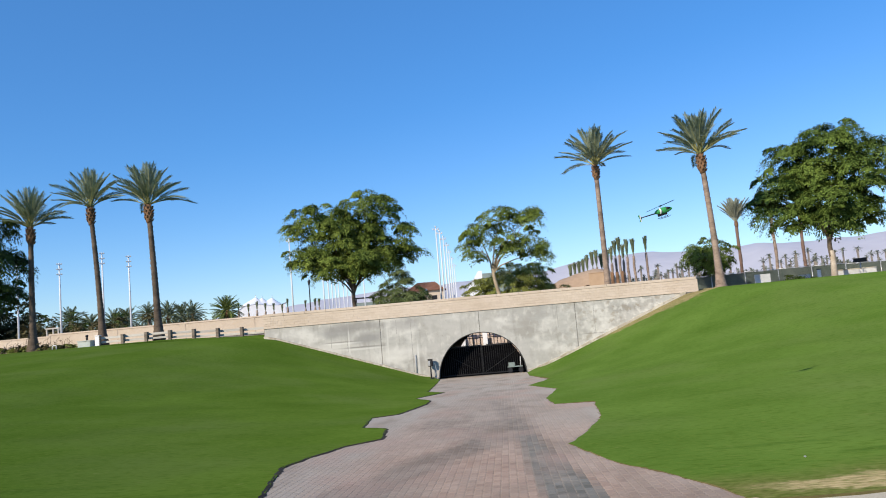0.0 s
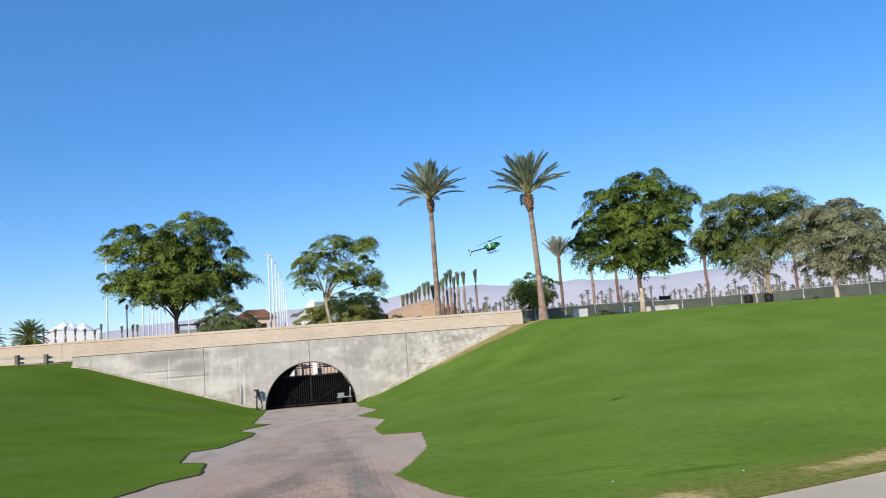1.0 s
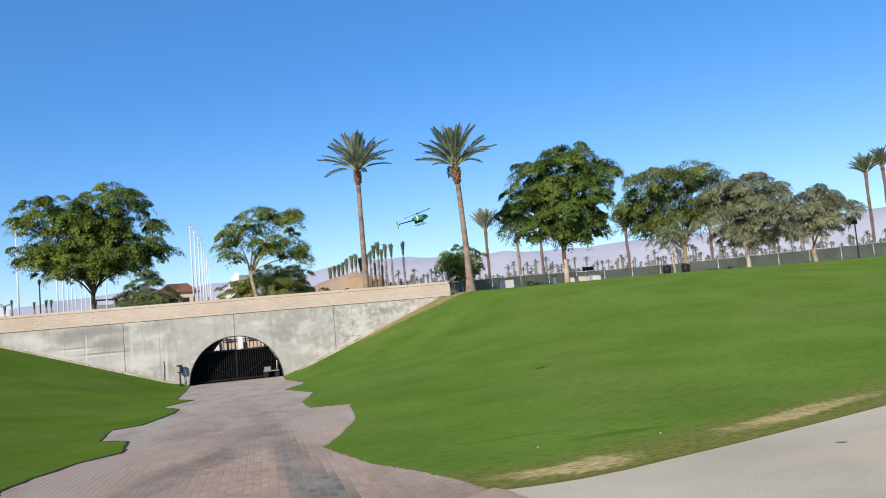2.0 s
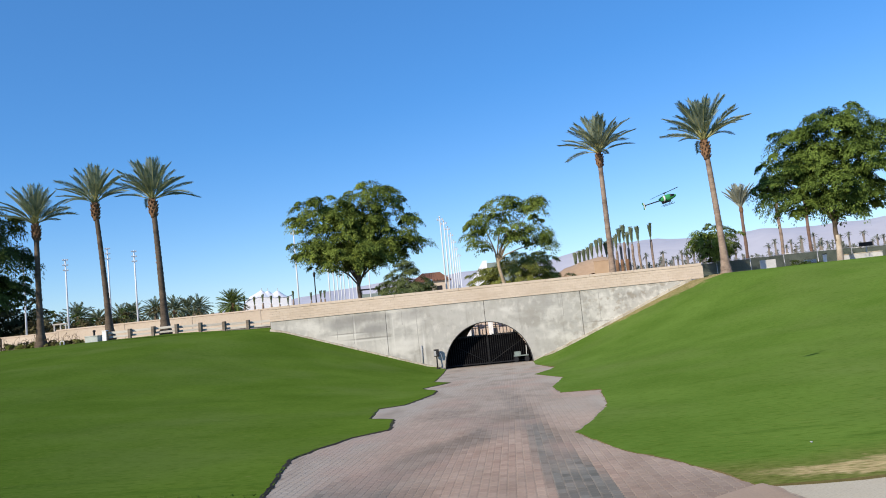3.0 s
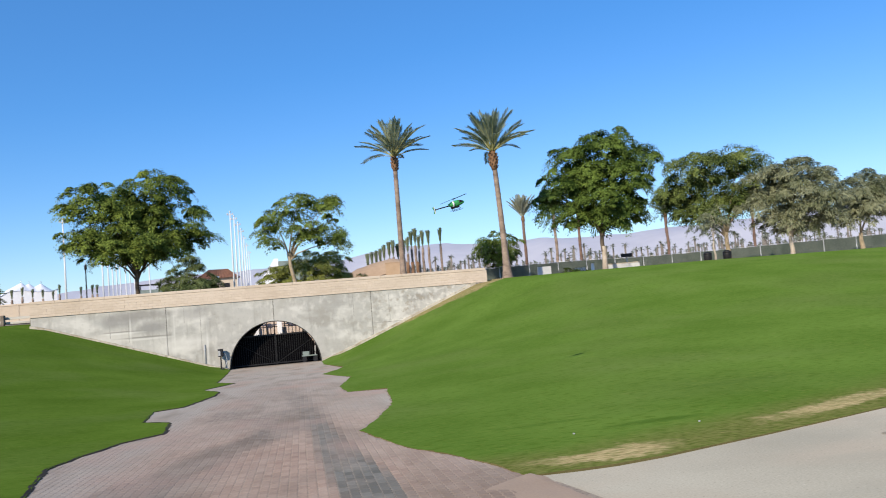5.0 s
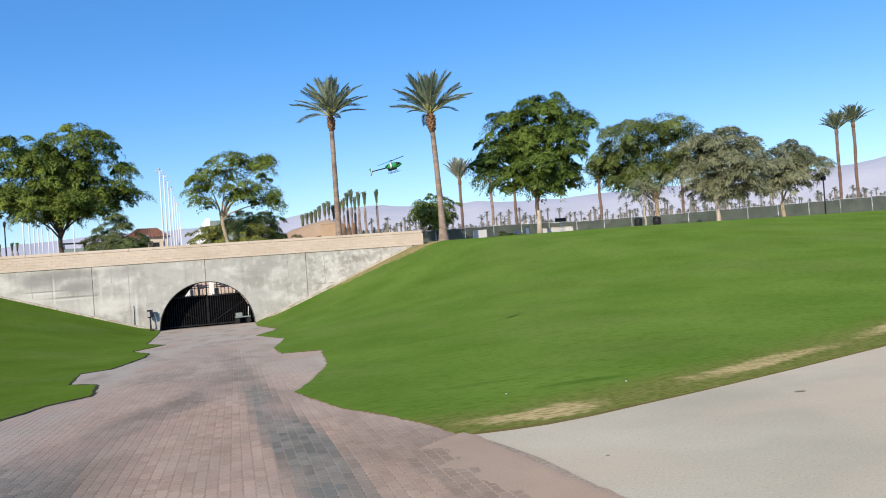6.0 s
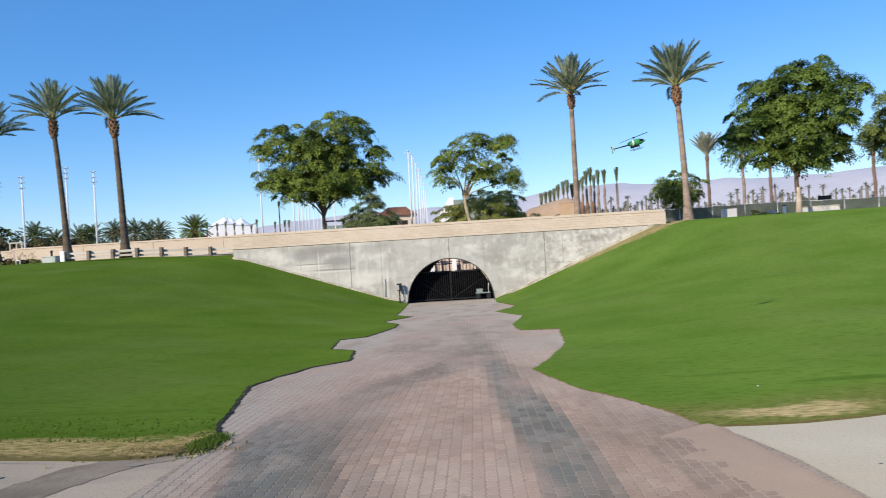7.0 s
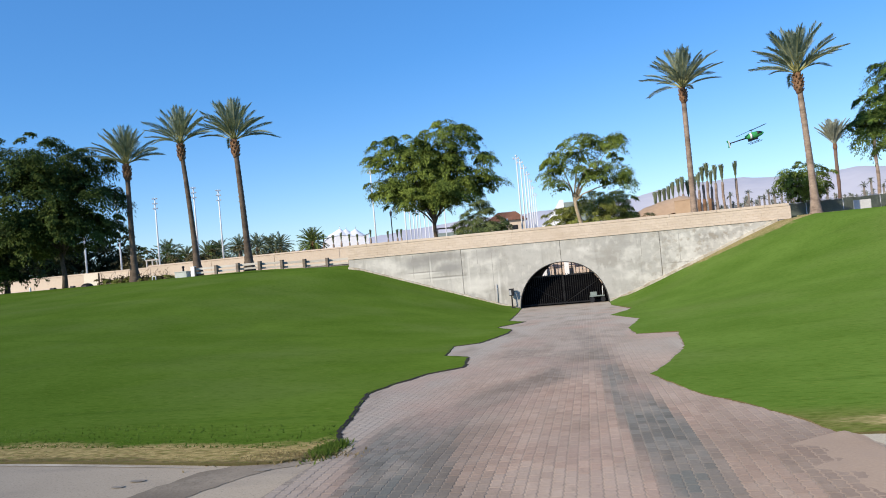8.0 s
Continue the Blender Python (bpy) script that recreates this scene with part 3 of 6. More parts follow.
def lawn(name, sign):
    """One half of the mown lawn, from the cart path's ragged edge outwards and up to the wall."""
    offs = [0, 0.06, 0.2, 0.45, 0.8, 1.3, 1.9, 2.6, 3.4, 4.3, 5.3, 6.4, 7.6, 9, 10.5, 12.2, 14.5, 17, 20, 24, 28, 33, 39, 46, 54, 64]
    src_y, src_x = (LEFT_Y, LEFT_X) if sign < 0 else (RIGHT_Y, RIGHT_X)
    cuts = [6.5, 6.6, 6.7, 6.8] + [round(y, 2) for y in src_y if 6.85 < y < 42] + [42.3, 43.0, 43.6, 44.1, 44.6]
    rows = sorted(cuts + [y for y in list(np.arange(6.9, 16, 0.16)) + list(np.arange(16, 42.2, 0.5)) if min(abs(y - c) for c in cuts) > 0.06])
    lip = 0.035

    def at(o, y):
        x = float(np.interp(y, src_y, src_x)) + sign * o
        if y > 42.4:
            x = (WX0 - 0.2 if sign < 0 else WX1 + 0.1) + sign * o
        f = float(np.interp(x, FRONT_X, FRONT_Y)) - 6.5
        yy = y + f * (1 - ease((y - 6.5) / 9))
        zz = land(x, yy) + lip * min(1, 0.75 + o)
        if o < 0.1 and y < 42:
            x += 0.035 * noise.noise((y * 4.1, sign, 2.5)) + 0.02 * noise.noise((y * 13, sign, 4.5))
        if o == 0:
            zz += 0.012 * noise.noise((x * 9, y * 9, 0))
        return x, yy, zz
    me = sheet(offs, rows, at)
    me.materials.append(GRASS_WEST if sign < 0 else GRASS_EAST)
    marks = {k: [] for k in ("dry", "away", "patch")}
    for p in me.vertices:
        x, y = p.co.x, p.co.y
        v = 0.0
        if sign > 0:
            v += 0.9 * ease((y - 40.9) / 0.9) * ease((x - 4.0) / 2.5) * (1 if y < 44 else 0)
            v += 0.75 * ease((y - 39.2 - 0.4 * (9.0 - x)) / 2.6) * ease((x - 6.6) / 1.6) * ease((11.4 - x) / 1.2)
        marks["dry"].append(v)
        marks["away"].append(y - float(np.interp(x, FRONT_X, FRONT_Y)) - (0.05 * max(0, x - 2.4) if sign > 0 else 0))
        marks["patch"].append(1.15 * math.exp(-((x - 2.75) / 0.65) ** 2) + 1.1 * math.exp(-((x - 6.1) / 1.15) ** 2) + 0.9 * math.exp(-((x - 10.0) / 1.6) ** 2) + 0.12)
    for k, values in marks.items():
        me.attributes.new(k, "FLOAT", "POINT").data.foreach_set("value", values)
    ob = part_of(name, me, None)
    tagged(ob, "smooth mown green lawn sloping up, dry along the path edge", "lawn", kind="structure")
    # cut edge of the turf, coloured dark where shaded (west), brown where sunlit (east)
    v, f = [], []
    for y in rows:
        if y > 42.4:
            break
        x, yy, zz = at(0, y)
        v += [(x, yy, zz), (x - sign * 0.012, yy, zz - lip - 0.03)]
    for i in range(0, len(v) - 2, 2):
        f.append((i, i + 1, i + 3, i + 2))
    me = bpy.data.meshes.new("turf_edge")
    me.from_pydata(v, [], f)
    part_of("turf_edge", me, SOIL if sign < 0 else DRY, ob, "cut edge of the turf, dark soil with shade painted in" if sign < 0 else "worn brown edge of the turf, toned for the sunlit side")
    # crumbled soil at the foot of the cut edge; also paints the lip's shadow
    if sign < 0:
        v, f = [], []
        for y in np.arange(6.6, 41.5, 0.05):
            x, yy, zz = at(0, y)
            wide = 0.018 + 0.03 * noise.noise((y * 2.1, 7.7, 0)) + 0.015 * noise.noise((y * 11, 3.3, 0))
            v += [(x - 0.03, yy, floor_z(yy) + 0.035), (x + max(0.008, wide), yy, floor_z(yy) + 0.021)]
        for i in range(0, len(v) - 2, 2):
            f.append((i, i + 1, i + 3, i + 2))
        me = bpy.data.meshes.new("soil_shadow_line")
        me.from_pydata(v, [], f)
        part_of("soil_shadow_line", me, SOIL, ob, "dark crumbled soil and painted shadow at the turf's foot")
    # front face of the turf towards the concrete
    v, f = [], []
    for o in offs:
        x, yy, zz = at(o, 6.5)
        v += [(x, yy, zz), (x, yy - 0.02, zz - 0.14)]
    for i in range(0, len(v) - 2, 2):
        f.append((i, i + 1, i + 3, i + 2))
    me = bpy.data.meshes.new("turf_front")
    me.from_pydata(v, [], f)
    part_of("turf_edge", me, DRY, ob, "dry ragged front of the turf")
    return ob


lawn("lawn_west", -1)
lawn("lawn_east", 1)

# concrete cart path that crosses in front of the paving
cx = sorted(set(list(np.arange(-80, 80.1, 2.0)) + FRONT_X))
cx = sorted(cx + [-2.25, 1.88])
conc = part_of("concrete_path", sheet(cx, [-6, -3, 0, 2.6, 4, 5, 1.0e3], lambda x, y: (x, min(y, float(np.interp(x, FRONT_X, FRONT_Y)) + 0.25), 0.0), lambda x, y: not (-2.25 < x < 1.88 and y > 2.6)), SLAB)
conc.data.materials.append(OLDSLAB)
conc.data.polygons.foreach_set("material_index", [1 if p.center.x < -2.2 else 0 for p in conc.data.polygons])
tagged(conc, "pale worn concrete cart path crossing the lawn", "path", kind="structure")

# old tar spots and a damp patch on the concrete
random.seed(31)
for mx, my, ra, rb in ((-3.9, 5.88, 0.075, 0.035), (-3.98, 5.72, 0.06, 0.03), (-2.85, 6.07, 0.075, 0.04), (2.62, 5.2, 0.016, 0.008), (5.3, 6.3, 0.07, 0.03)):
    bm = bmesh.new()
    n = 14
    rim = [bm.verts.new((mx + ra * (1 + 0.35 * noise.noise((mx + k, my, 1))) * math.cos(6.283 * k / n), my + rb * (1 + 0.35 * noise.noise((mx, my + k, 2))) * math.sin(6.283 * k / n), 0.009)) for k in range(n)]
    bm.faces.new(rim)
    part("tar_spot", bm, TAR, conc, "dark tar spot")

def ragged(ring, step=0.09, rough=0.035):
    """A closed outline cut into short, uneven steps."""
    out = []
    for (x0, y0), (x1, y1) in zip(ring, ring[1:] + ring[:1]):
        n = max(1, int(math.hypot(x1 - x0, y1 - y0) / step))
        for k in range(n):
            x, y = x0 + (x1 - x0) * k / n, y0 + (y1 - y0) * k / n
            out.append((x + rough * noise.noise((x * 6, y * 6, 1)), y + rough * noise.noise((x * 6, y * 6, 8))))
    return out


# worn pale edge of the concrete along the west lawn
ex = [x for x in np.arange(-14, -3.2, 0.35)]
edge_me = sheet(ex, [0, 1], lambda x, k: (x, float(np.interp(x, FRONT_X, FRONT_Y)) - 0.10 + k * (0.06 + 0.03 * noise.noise((x * 3, 0, 0))) * ease((-3.3 - x) / 1.6), 0.006))
part_of("path_edge", edge_me, EDGE, conc, "worn pale edge of the path")

# darker patched strip that runs off along the paving
seam = [(-4.2, 3.2), (-3.95, 4.7), (-3.74, 5.32), (-3.61, 5.69), (-3.42, 6.05), (-3.2, 6.3), (-2.95, 6.36), (-2.42, 6.28), (-2.55, 6.19), (-2.91, 5.95), (-3.01, 5.74), (-3.2, 5.27), (-3.4, 4.7), (-3.65, 3.2)]
bm = bmesh.new()
bmesh.ops.triangulate(bm, faces=[bm.faces.new([bm.verts.new((x, y, 0.004)) for x, y in ragged(seam[::-1], 0.05, 0.06)])])
part("patched_strip", bm, PATCH, conc, "dark patched strip in the concrete")

# pinkish sand and mortar that hide the pavers' edge along the concrete
drift_y = [3.2, 4.3, 4.75, 5.1, 5.5, 5.9, 6.2, 6.45]
drift_in = [1.4, 1.45, 1.32, 1.2, 1.12, 1.2, 1.45, 1.8]
drift_out = [2.3, 2.19, 2.11, 2.07, 2.03, 1.96, 1.9, 1.87]


def drift_at(k, y):
    if k > 1:
        return float(np.interp(y, drift_y, drift_out)) + 0.09 + 0.04 * noise.noise((y * 5, 2, 0)), y, 0.001
    x = float(np.interp(y, drift_y, drift_in)) * (1 - k) + float(np.interp(y, drift_y, drift_out)) * k
    return x, y, 0.0135 + 0.0095 * k ** 0.8 + 0.003 * noise.noise((x * 5, y * 5, 3)) * (1 - k) + 0.0015 * noise.noise((x * 15, y * 15, 6))


part_of("sand_drift", sheet([k / 14 for k in range(15)] + [2], list(np.arange(3.2, 6.46, 0.05)), drift_at), DRIFT, conc, "pinkish sand over the pavers' edge")

# bed of the paved path
bed_rows = sorted(set(LEFT_Y + RIGHT_Y + list(np.arange(2.5, 43, 0.5))))
bed = part_of("paved_path", sheet([0, 0.25, 0.5, 0.75, 1.0], bed_rows, lambda k, y: (
    float(np.interp(y, LEFT_Y, LEFT_X)) * (1 - k) + float(np.interp(y, RIGHT_Y, RIGHT_X)) * k + (k - 0.5) * 0.1, y, floor_z(y) + 0.0158)), JOINT)
tagged(bed, "red and grey interlocking paver path running down to the tunnel", "path", kind="structure")

# road over the tunnel
road = part("road", cube(-75, WX0, 46.2, 60.5, 1.9, 2.15), ASPHALT)
tagged(road, "asphalt road on the embankment behind the parapet", "road", kind="structure")
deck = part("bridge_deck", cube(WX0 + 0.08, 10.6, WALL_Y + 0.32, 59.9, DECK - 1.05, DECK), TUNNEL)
tagged(deck, "concrete deck carrying the road over the underpass", "deck", kind="structure")

# ---------------------------------------------------------------- the headwall
headwall = thing("headwall", "grey stained concrete retaining wall with an arched tunnel", "wall", kind="structure")
JOINTS = [WX0, -6.93, -1.37, 3.96, WX1]


def arch(a0, a1, n=16):
    return [(TUN_X + TUN_R * math.cos(radians(a0 + (a1 - a0) * k / n)), TUN_Z + TUN_R * math.sin(radians(a0 + (a1 - a0) * k / n))) for k in range(n + 1)]


LOW = -2.2
for i, (a, b) in enumerate(zip(JOINTS, JOINTS[1:])):
    a, b = a + 0.012, b - 0.012
    if i == 1:
        crest = [p for p in arch(180, 90, 24) if p[0] < b]
        out = [(a, LOW), (TUN_X - TUN_R, LOW)] + crest + [(b, crest[-1][1]), (b, DECK), (a, DECK)]
    elif i == 2:
        crest = [p for p in arch(0, 90, 24) if p[0] > a]
        out = [(b, LOW), (TUN_X + TUN_R, LOW)] + crest + [(a, crest[-1][1]), (a, DECK), (b, DECK)]
    else:
        out = [(a, LOW), (b, LOW), (b, DECK), (a, DECK)]
    part("panel", prism(out, WALL_Y, WALL_Y + 0.3), STAIN, headwall)
part("backing", prism([(JOINTS[0] + 0.05, 1.15), (JOINTS[-1] - 0.05, 1.15), (JOINTS[-1] - 0.05, DECK - 0.01), (JOINTS[0] + 0.05, DECK - 0.01)], WALL_Y + 0.06, WALL_Y + 0.28), SOIL, headwall)
# shallow formwork ribs
for x, z0, z1 in ((-9.75, 0.9, 2.2), (-8.83, 0.6, 2.2), (-6.02, 1.4, 2.2), (-5.2, -0.9, 2.2), (2.96, 1.0, 2.2), (4.96, 0.6, 2.1)):
    part("form_line", cube(x - 0.012, x + 0.012, WALL_Y - 0.006, WALL_Y + 0.01, z0, z1), FORM, headwall)
# raised rim round the arch
bm = bmesh.new()
a_out = [(TUN_X + (TUN_R + 0.0) * math.cos(t), TUN_Z + TUN_R * math.sin(t)) for t in np.linspace(0, math.pi, 33)]
tube(bm, [(x, WALL_Y - 0.004, z) for x, z in a_out], [0.025] * 33, 6)
part("arch_rim", bm, TUNNEL, headwall, "thin dark rim of the arch")

# block parapet, course by course
parapet = thing("parapet", "tan split-face block parapet along the road", "wall", kind="structure")
part("core", cube(WX0 + 0.03, WX1 - 0.03, WALL_Y - 0.02, WALL_Y + 0.33, DECK, 3.05), MORTAR, parapet)
random.seed(4)
COURSE, PITCH = 0.136, 0.40
whole = bmesh.new()
box(whole, 0.002, PITCH - 0.002, -0.05, 0.1, 0, COURSE - 0.006)
block_me = bpy.data.meshes.new("block")
whole.to_mesh(block_me)
whole.free()
block_me.materials.append(BLOCK)
bm = bmesh.new()
for row in range(5):
    z0 = DECK + 0.004 + row * COURSE
    x = WX0 - (PITCH / 2 if row % 2 else 0)
    while x < WX1:
        x1 = min(x + PITCH, WX1)
        xa = max(x, WX0)
        j = random.uniform(-0.006, 0.006)
        if x1 - xa > PITCH - 0.01 and -11.5 < x < 8.7:
            part_of("block", block_me, None, parapet, m=Matrix.Translation((x, WALL_Y + j, z0)))
        elif x1 - xa > 0.05:
            box(bm, xa + 0.002, x1 - 0.002, WALL_Y - 0.05 + j, WALL_Y + 0.1, z0, z0 + COURSE - 0.006)
        x = x1 if x1 == WX1 else x + PITCH
blocks = part("block_courses", bm, BLOCK, parapet)
blocks["kind"] = "stuff"
x, k = WX0, 0
while x < WX1 - 0.1:
    x1 = min(x + 1.21, WX1)
    part("cap", cube(x + 0.004, x1 - 0.004, WALL_Y - 0.075, WALL_Y + 0.36, 2.985, 3.125, bevel=0.012), BLOCK, parapet)
    x = x1

# pale mowing curb that climbs along both sides of the wall's foot
for sgn, x0, x1 in ((-1, -3.9, WX0), (1, 1.1, WX1 - 0.7)):
    curb = bmesh.new()
    prev = None
    for k in range(81):
        x = x0 + (x1 - x0) * k / 80
        z = land(x, WALL_Y - 0.3) + 0.05
        rise = (0.055 if sgn < 0 else 0.105) + 0.04 * noise.noise((x * 1.7, sgn, 5)) + 0.025 * noise.noise((x * 5, sgn, 2))
        ring = [curb.verts.new(p) for p in ((x, WALL_Y - 0.16, z - 0.25), (x, WALL_Y - 0.16, z + rise), (x, WALL_Y + 0.002, z + rise + 0.02), (x, WALL_Y + 0.002, z - 0.25))]
        if prev:
            for q in range(4):
                curb.faces.new((prev[q], prev[(q + 1) % 4], ring[(q + 1) % 4], ring[q]))
        prev = ring
    bmesh.ops.recalc_face_normals(curb, faces=curb.faces)
    tagged(part("curb", curb, CURB), "pale concrete mowing curb climbing along the wall foot", "curb", kind="structure")

# ---------------------------------------------------------------- tunnel, gate and sunken court behind it
bm = bmesh.new()
ring = [(TUN_X + (TUN_R + 0.02) * math.cos(t), TUN_Z + (TUN_R + 0.02) * math.sin(t)) for t in np.linspace(0, math.pi, 33)]
ys = np.linspace(WALL_Y + 0.28, 60.0, 9)
vs = [[bm.verts.new((x, y, z)) for x, z in ring] for y in ys]
for r, q in zip(vs, vs[1:]):
    for k in range(32):
        bm.faces.new((r[k], q[k], q[k + 1], r[k + 1])).smooth = True
tagged(part("tunnel_lining", bm, TUNNEL), "concrete arched tunnel lining, shade painted in as a dark tone", "tunnel", kind="structure")
# dark floor colour stands in for shade, so no pale band shows under the gate
tagged(part("tunnel_floor", cube(-12.1, 1.7, 42.9, 67.0, -1.6, -1.33), ASPHALT), "tunnel floor in asphalt colour, dark to stand in for shade", "floor", kind="structure")
tagged(part("court_wall_west", cube(-12.4, -12.1, 54.2, 68, -1.6, DECK), STUCCO), "tan side wall of the sunken court", "wall", kind="structure")
tagged(part("court_wall_east", cube(1.65, 1.95, 54.2, 68, -1.6, DECK), STUCCO), "tan side wall of the sunken court", "wall", kind="structure")
back = tagged(part("court_wall_north", cube(-12.1, 1.65, 66.5, 66.8, -1.6, 0.25), PINK), "pink block wall closing the sunken court", "wall", kind="structure")
for row in range(12):
    zz = -1.3 + row * 0.13
    part("block_joint", cube(-12.0, 1.6, 66.488, 66.51, zz, zz + 0.012), MORTAR, back)
tagged(part("court_bank", cube(-12.1, 1.65, 67.6, 68.1, -1.6, DECK), PINK), "sunlit pinkish bank behind the court", "wall", kind="structure")
railing = thing("railing", "black metal railing on the court wall", "railing")
for x in np.arange(-11.8, 1.6, 0.3):
    part("baluster", bar(x, 66.45, -0.4, x, 66.45, 1.25, 0.016, 6), BLACK, railing)
for z in (-0.4, 0.35, 1.25):
    part("rail", cube(-12.0, 1.6, 66.42, 66.48, z - 0.03, z + 0.03), BLACK, railing)
for x in np.arange(-11.8, 1.6, 1.5):
    part("post", cube(x - 0.05, x + 0.05, 66.38, 66.46, -0.5, 1.3), BLACK, railing)
for px in (-3.63, -1.72):
    post = thing("gate_post", "white painted square post beside the railing", "post", pose(px, 66.3, -1.33), "court gate posts")
    part("shaft", cube(-0.2, 0.2, -0.12, 0.12, 0, 2.6, bevel=0.02), WHITE, post)
    part("cap", cube(-0.26, 0.26, -0.18, 0.18, 2.6, 2.7, bevel=0.02), WHITE, post)

gate = thing("tunnel_gate", "closed double gate of black bars backed by a tunnel-shade sheet", "gate")
GY = WALL_Y + 1.0
for leaf_x0, leaf_x1 in ((TUN_X - 2.36, TUN_X - 0.03), (TUN_X + 0.03, TUN_X + 2.36)):
    lf = part("gate_leaf", cube(leaf_x0, leaf_x1, GY - 0.025, GY + 0.025, TUN_Z + 0.06, TUN_Z + 0.12), BLACK, gate)
    for x in np.linspace(leaf_x0 + 0.02, leaf_x1 - 0.02, 20):
        h = math.sqrt(max(0.02, (TUN_R - 0.03) ** 2 - (x - TUN_X) ** 2))
        part("bar", cube(x - 0.011, x + 0.011, GY - 0.011, GY + 0.011, TUN_Z + 0.05, TUN_Z + min(h, 1.76)), GATEBAR, lf)
    part("mid_rail", cube(leaf_x0 + 0.25, leaf_x1 - (0.25 if leaf_x1 > 0 else 0.0), GY - 0.028, GY + 0.028, TUN_Z + 1.62, TUN_Z + 1.70), BLACK, lf)
    xa, xb = (leaf_x0 + 0.15, leaf_x1) if leaf_x0 < TUN_X - 1 else (leaf_x1 - 0.15, leaf_x0)
    part("brace", bar(xa, GY + 0.035, TUN_Z + 1.4, xb, GY + 0.035, TUN_Z + 0.1, 0.018, 6), BLACK, lf)
part("meeting_stile", cube(TUN_X - 0.022, TUN_X + 0.022, GY - 0.034, GY + 0.034, TUN_Z + 0.03, TUN_Z + TUN_R - 0.03), GATEBAR, gate)
scr = [(TUN_X + 2.36 * math.cos(t), TUN_Z + 2.36 * math.sin(t)) for t in np.linspace(0, math.pi, 41)]
scr = [(x, min(z, TUN_Z + 1.66)) for x, z in scr]
# added black sheet: paints the dark of the tunnel behind the bars
part("shade_sheet", prism(scr, GY + 0.06, GY + 0.08), DARKSHEET, gate, "black sheet standing in for the tunnel's dark depth")

cart = thing("utility_trolley", "grey utility trolley with a white push bar inside the tunnel", "trolley", pose(TUN_X + 1.84, GY - 0.42, TUN_Z + 0.0) @ Matrix.Diagonal((0.9, 1.0, 1.2, 1)))
part("bed", cube(-0.5, 0.42, -0.14, 0.14, 0.28, 0.33, bevel=0.01), GREYBOX, cart)
part("crate", cube(-0.45, -0.05, -0.12, 0.12, 0.33, 0.5, bevel=0.02), GREYBOX, cart)
part("push_bar", tube(bmesh.new(), [(0.3, -0.1, 0.3), (0.33, -0.1, 0.75), (0.33, 0.1, 0.75), (0.3, 0.1, 0.3)], [0.02] * 4, 6), WHITE, cart)
for wx in (-0.35, 0.3):
    for wy in (-0.11, 0.11):
        part("wheel", tube(bmesh.new(), [(wx, wy - 0.03, 0.14), (wx, wy + 0.03, 0.14)], [0.14, 0.14], 14), BLACK, cart)

key = thing("gate_keypad", "black keypad stand with a white-faced box and a loose cable", "keypad stand", pose(-4.24, 42.2, land(-4.24, 42.2)))
part("post", tube(bmesh.new(), [(0, 0, -0.2), (0, 0, 0.75)], [0.045, 0.04], 8), BLACK, key)
part("base_plate", cube(-0.1, 0.1, -0.1, 0.1, 0.0, 0.07, bevel=0.01), BLACK, key)
part("box", cube(-0.13, 0.14, -0.1, 0.1, 0.7, 1.08, bevel=0.03), BLACK, key)
part("faceplate", cube(-0.12, 0.0, -0.108, -0.09, 0.75, 1.02, bevel=0.006), BOARD, key, "pale keypad face")
part("hood", cube(-0.135, 0.145, -0.115, 0.1, 1.08, 1.105, bevel=0.008), BLACK, key)
part("cable", tube(bmesh.new(), [(0.12, 0.02, 0.95), (0.26, 0.02, 0.8), (0.31, 0.02, 0.5), (0.25, 0.02, 0.25), (0.16, 0.02, 0.05)], [0.018] * 5, 6), STEEL, key, "grey cable loop")
pipe = thing("drain_pipe", "thin grey pipe fixed upright on the wall", "pipe", pose(-5.06, WALL_Y - 0.03, 0))
part("tube", bar(0, 0, -0.85, 0, 0, 0.15, 0.035), BOARD, pipe)
part("bracket", cube(-0.05, 0.05, -0.02, 0.03, -0.1, -0.06), STEEL, pipe)


# ---------------------------------------------------------------- trees
def limb_tree(bm, tips, r0, fork, seed, lean=(0, 0)):
    """A trunk that forks at a height and sends a bent limb to each tip."""
    rnd = random.Random(seed)
    f = Vector((lean[0], lean[1], fork))
    tube(bm, [(0, 0, -0.25), (lean[0] * 0.25 + 0.04, lean[1] * 0.3, fork * 0.35), (lean[0] * 0.65 - 0.05, lean[1] * 0.6, fork * 0.7), f], [r0 * 1.35, r0, r0 * 0.85, r0 * 0.72], 10)
    for t in tips:
        t = Vector(t)
        s0 = f - Vector((lean[0], lean[1], fork)) * rnd.uniform(0.02, 0.22)
        mid = s0.lerp(t, 0.5) + Vector((rnd.uniform(-.3, .3), rnd.uniform(-.3, .3), rnd.uniform(0.1, 0.7)))
        tube(bm, [s0, s0.lerp(mid, 0.35) + Vector((0, 0, 0.25)), mid, t], [r0 * 0.42, r0 * 0.34, r0 * 0.24, r0 * 0.07], 6)
        for _ in range(4):
            s = mid.lerp(t, rnd.uniform(0.1, 0.8))
            e = s + Vector((rnd.uniform(-1, 1), rnd.uniform(-1, 1), rnd.uniform(-.2, .8))) * min(1.1, 9 * r0)
            tube(bm, [s, s.lerp(e, 0.5) + Vector((0, 0, 0.12)), e], [r0 * 0.14, r0 * 0.1, r0 * 0.03], 5)


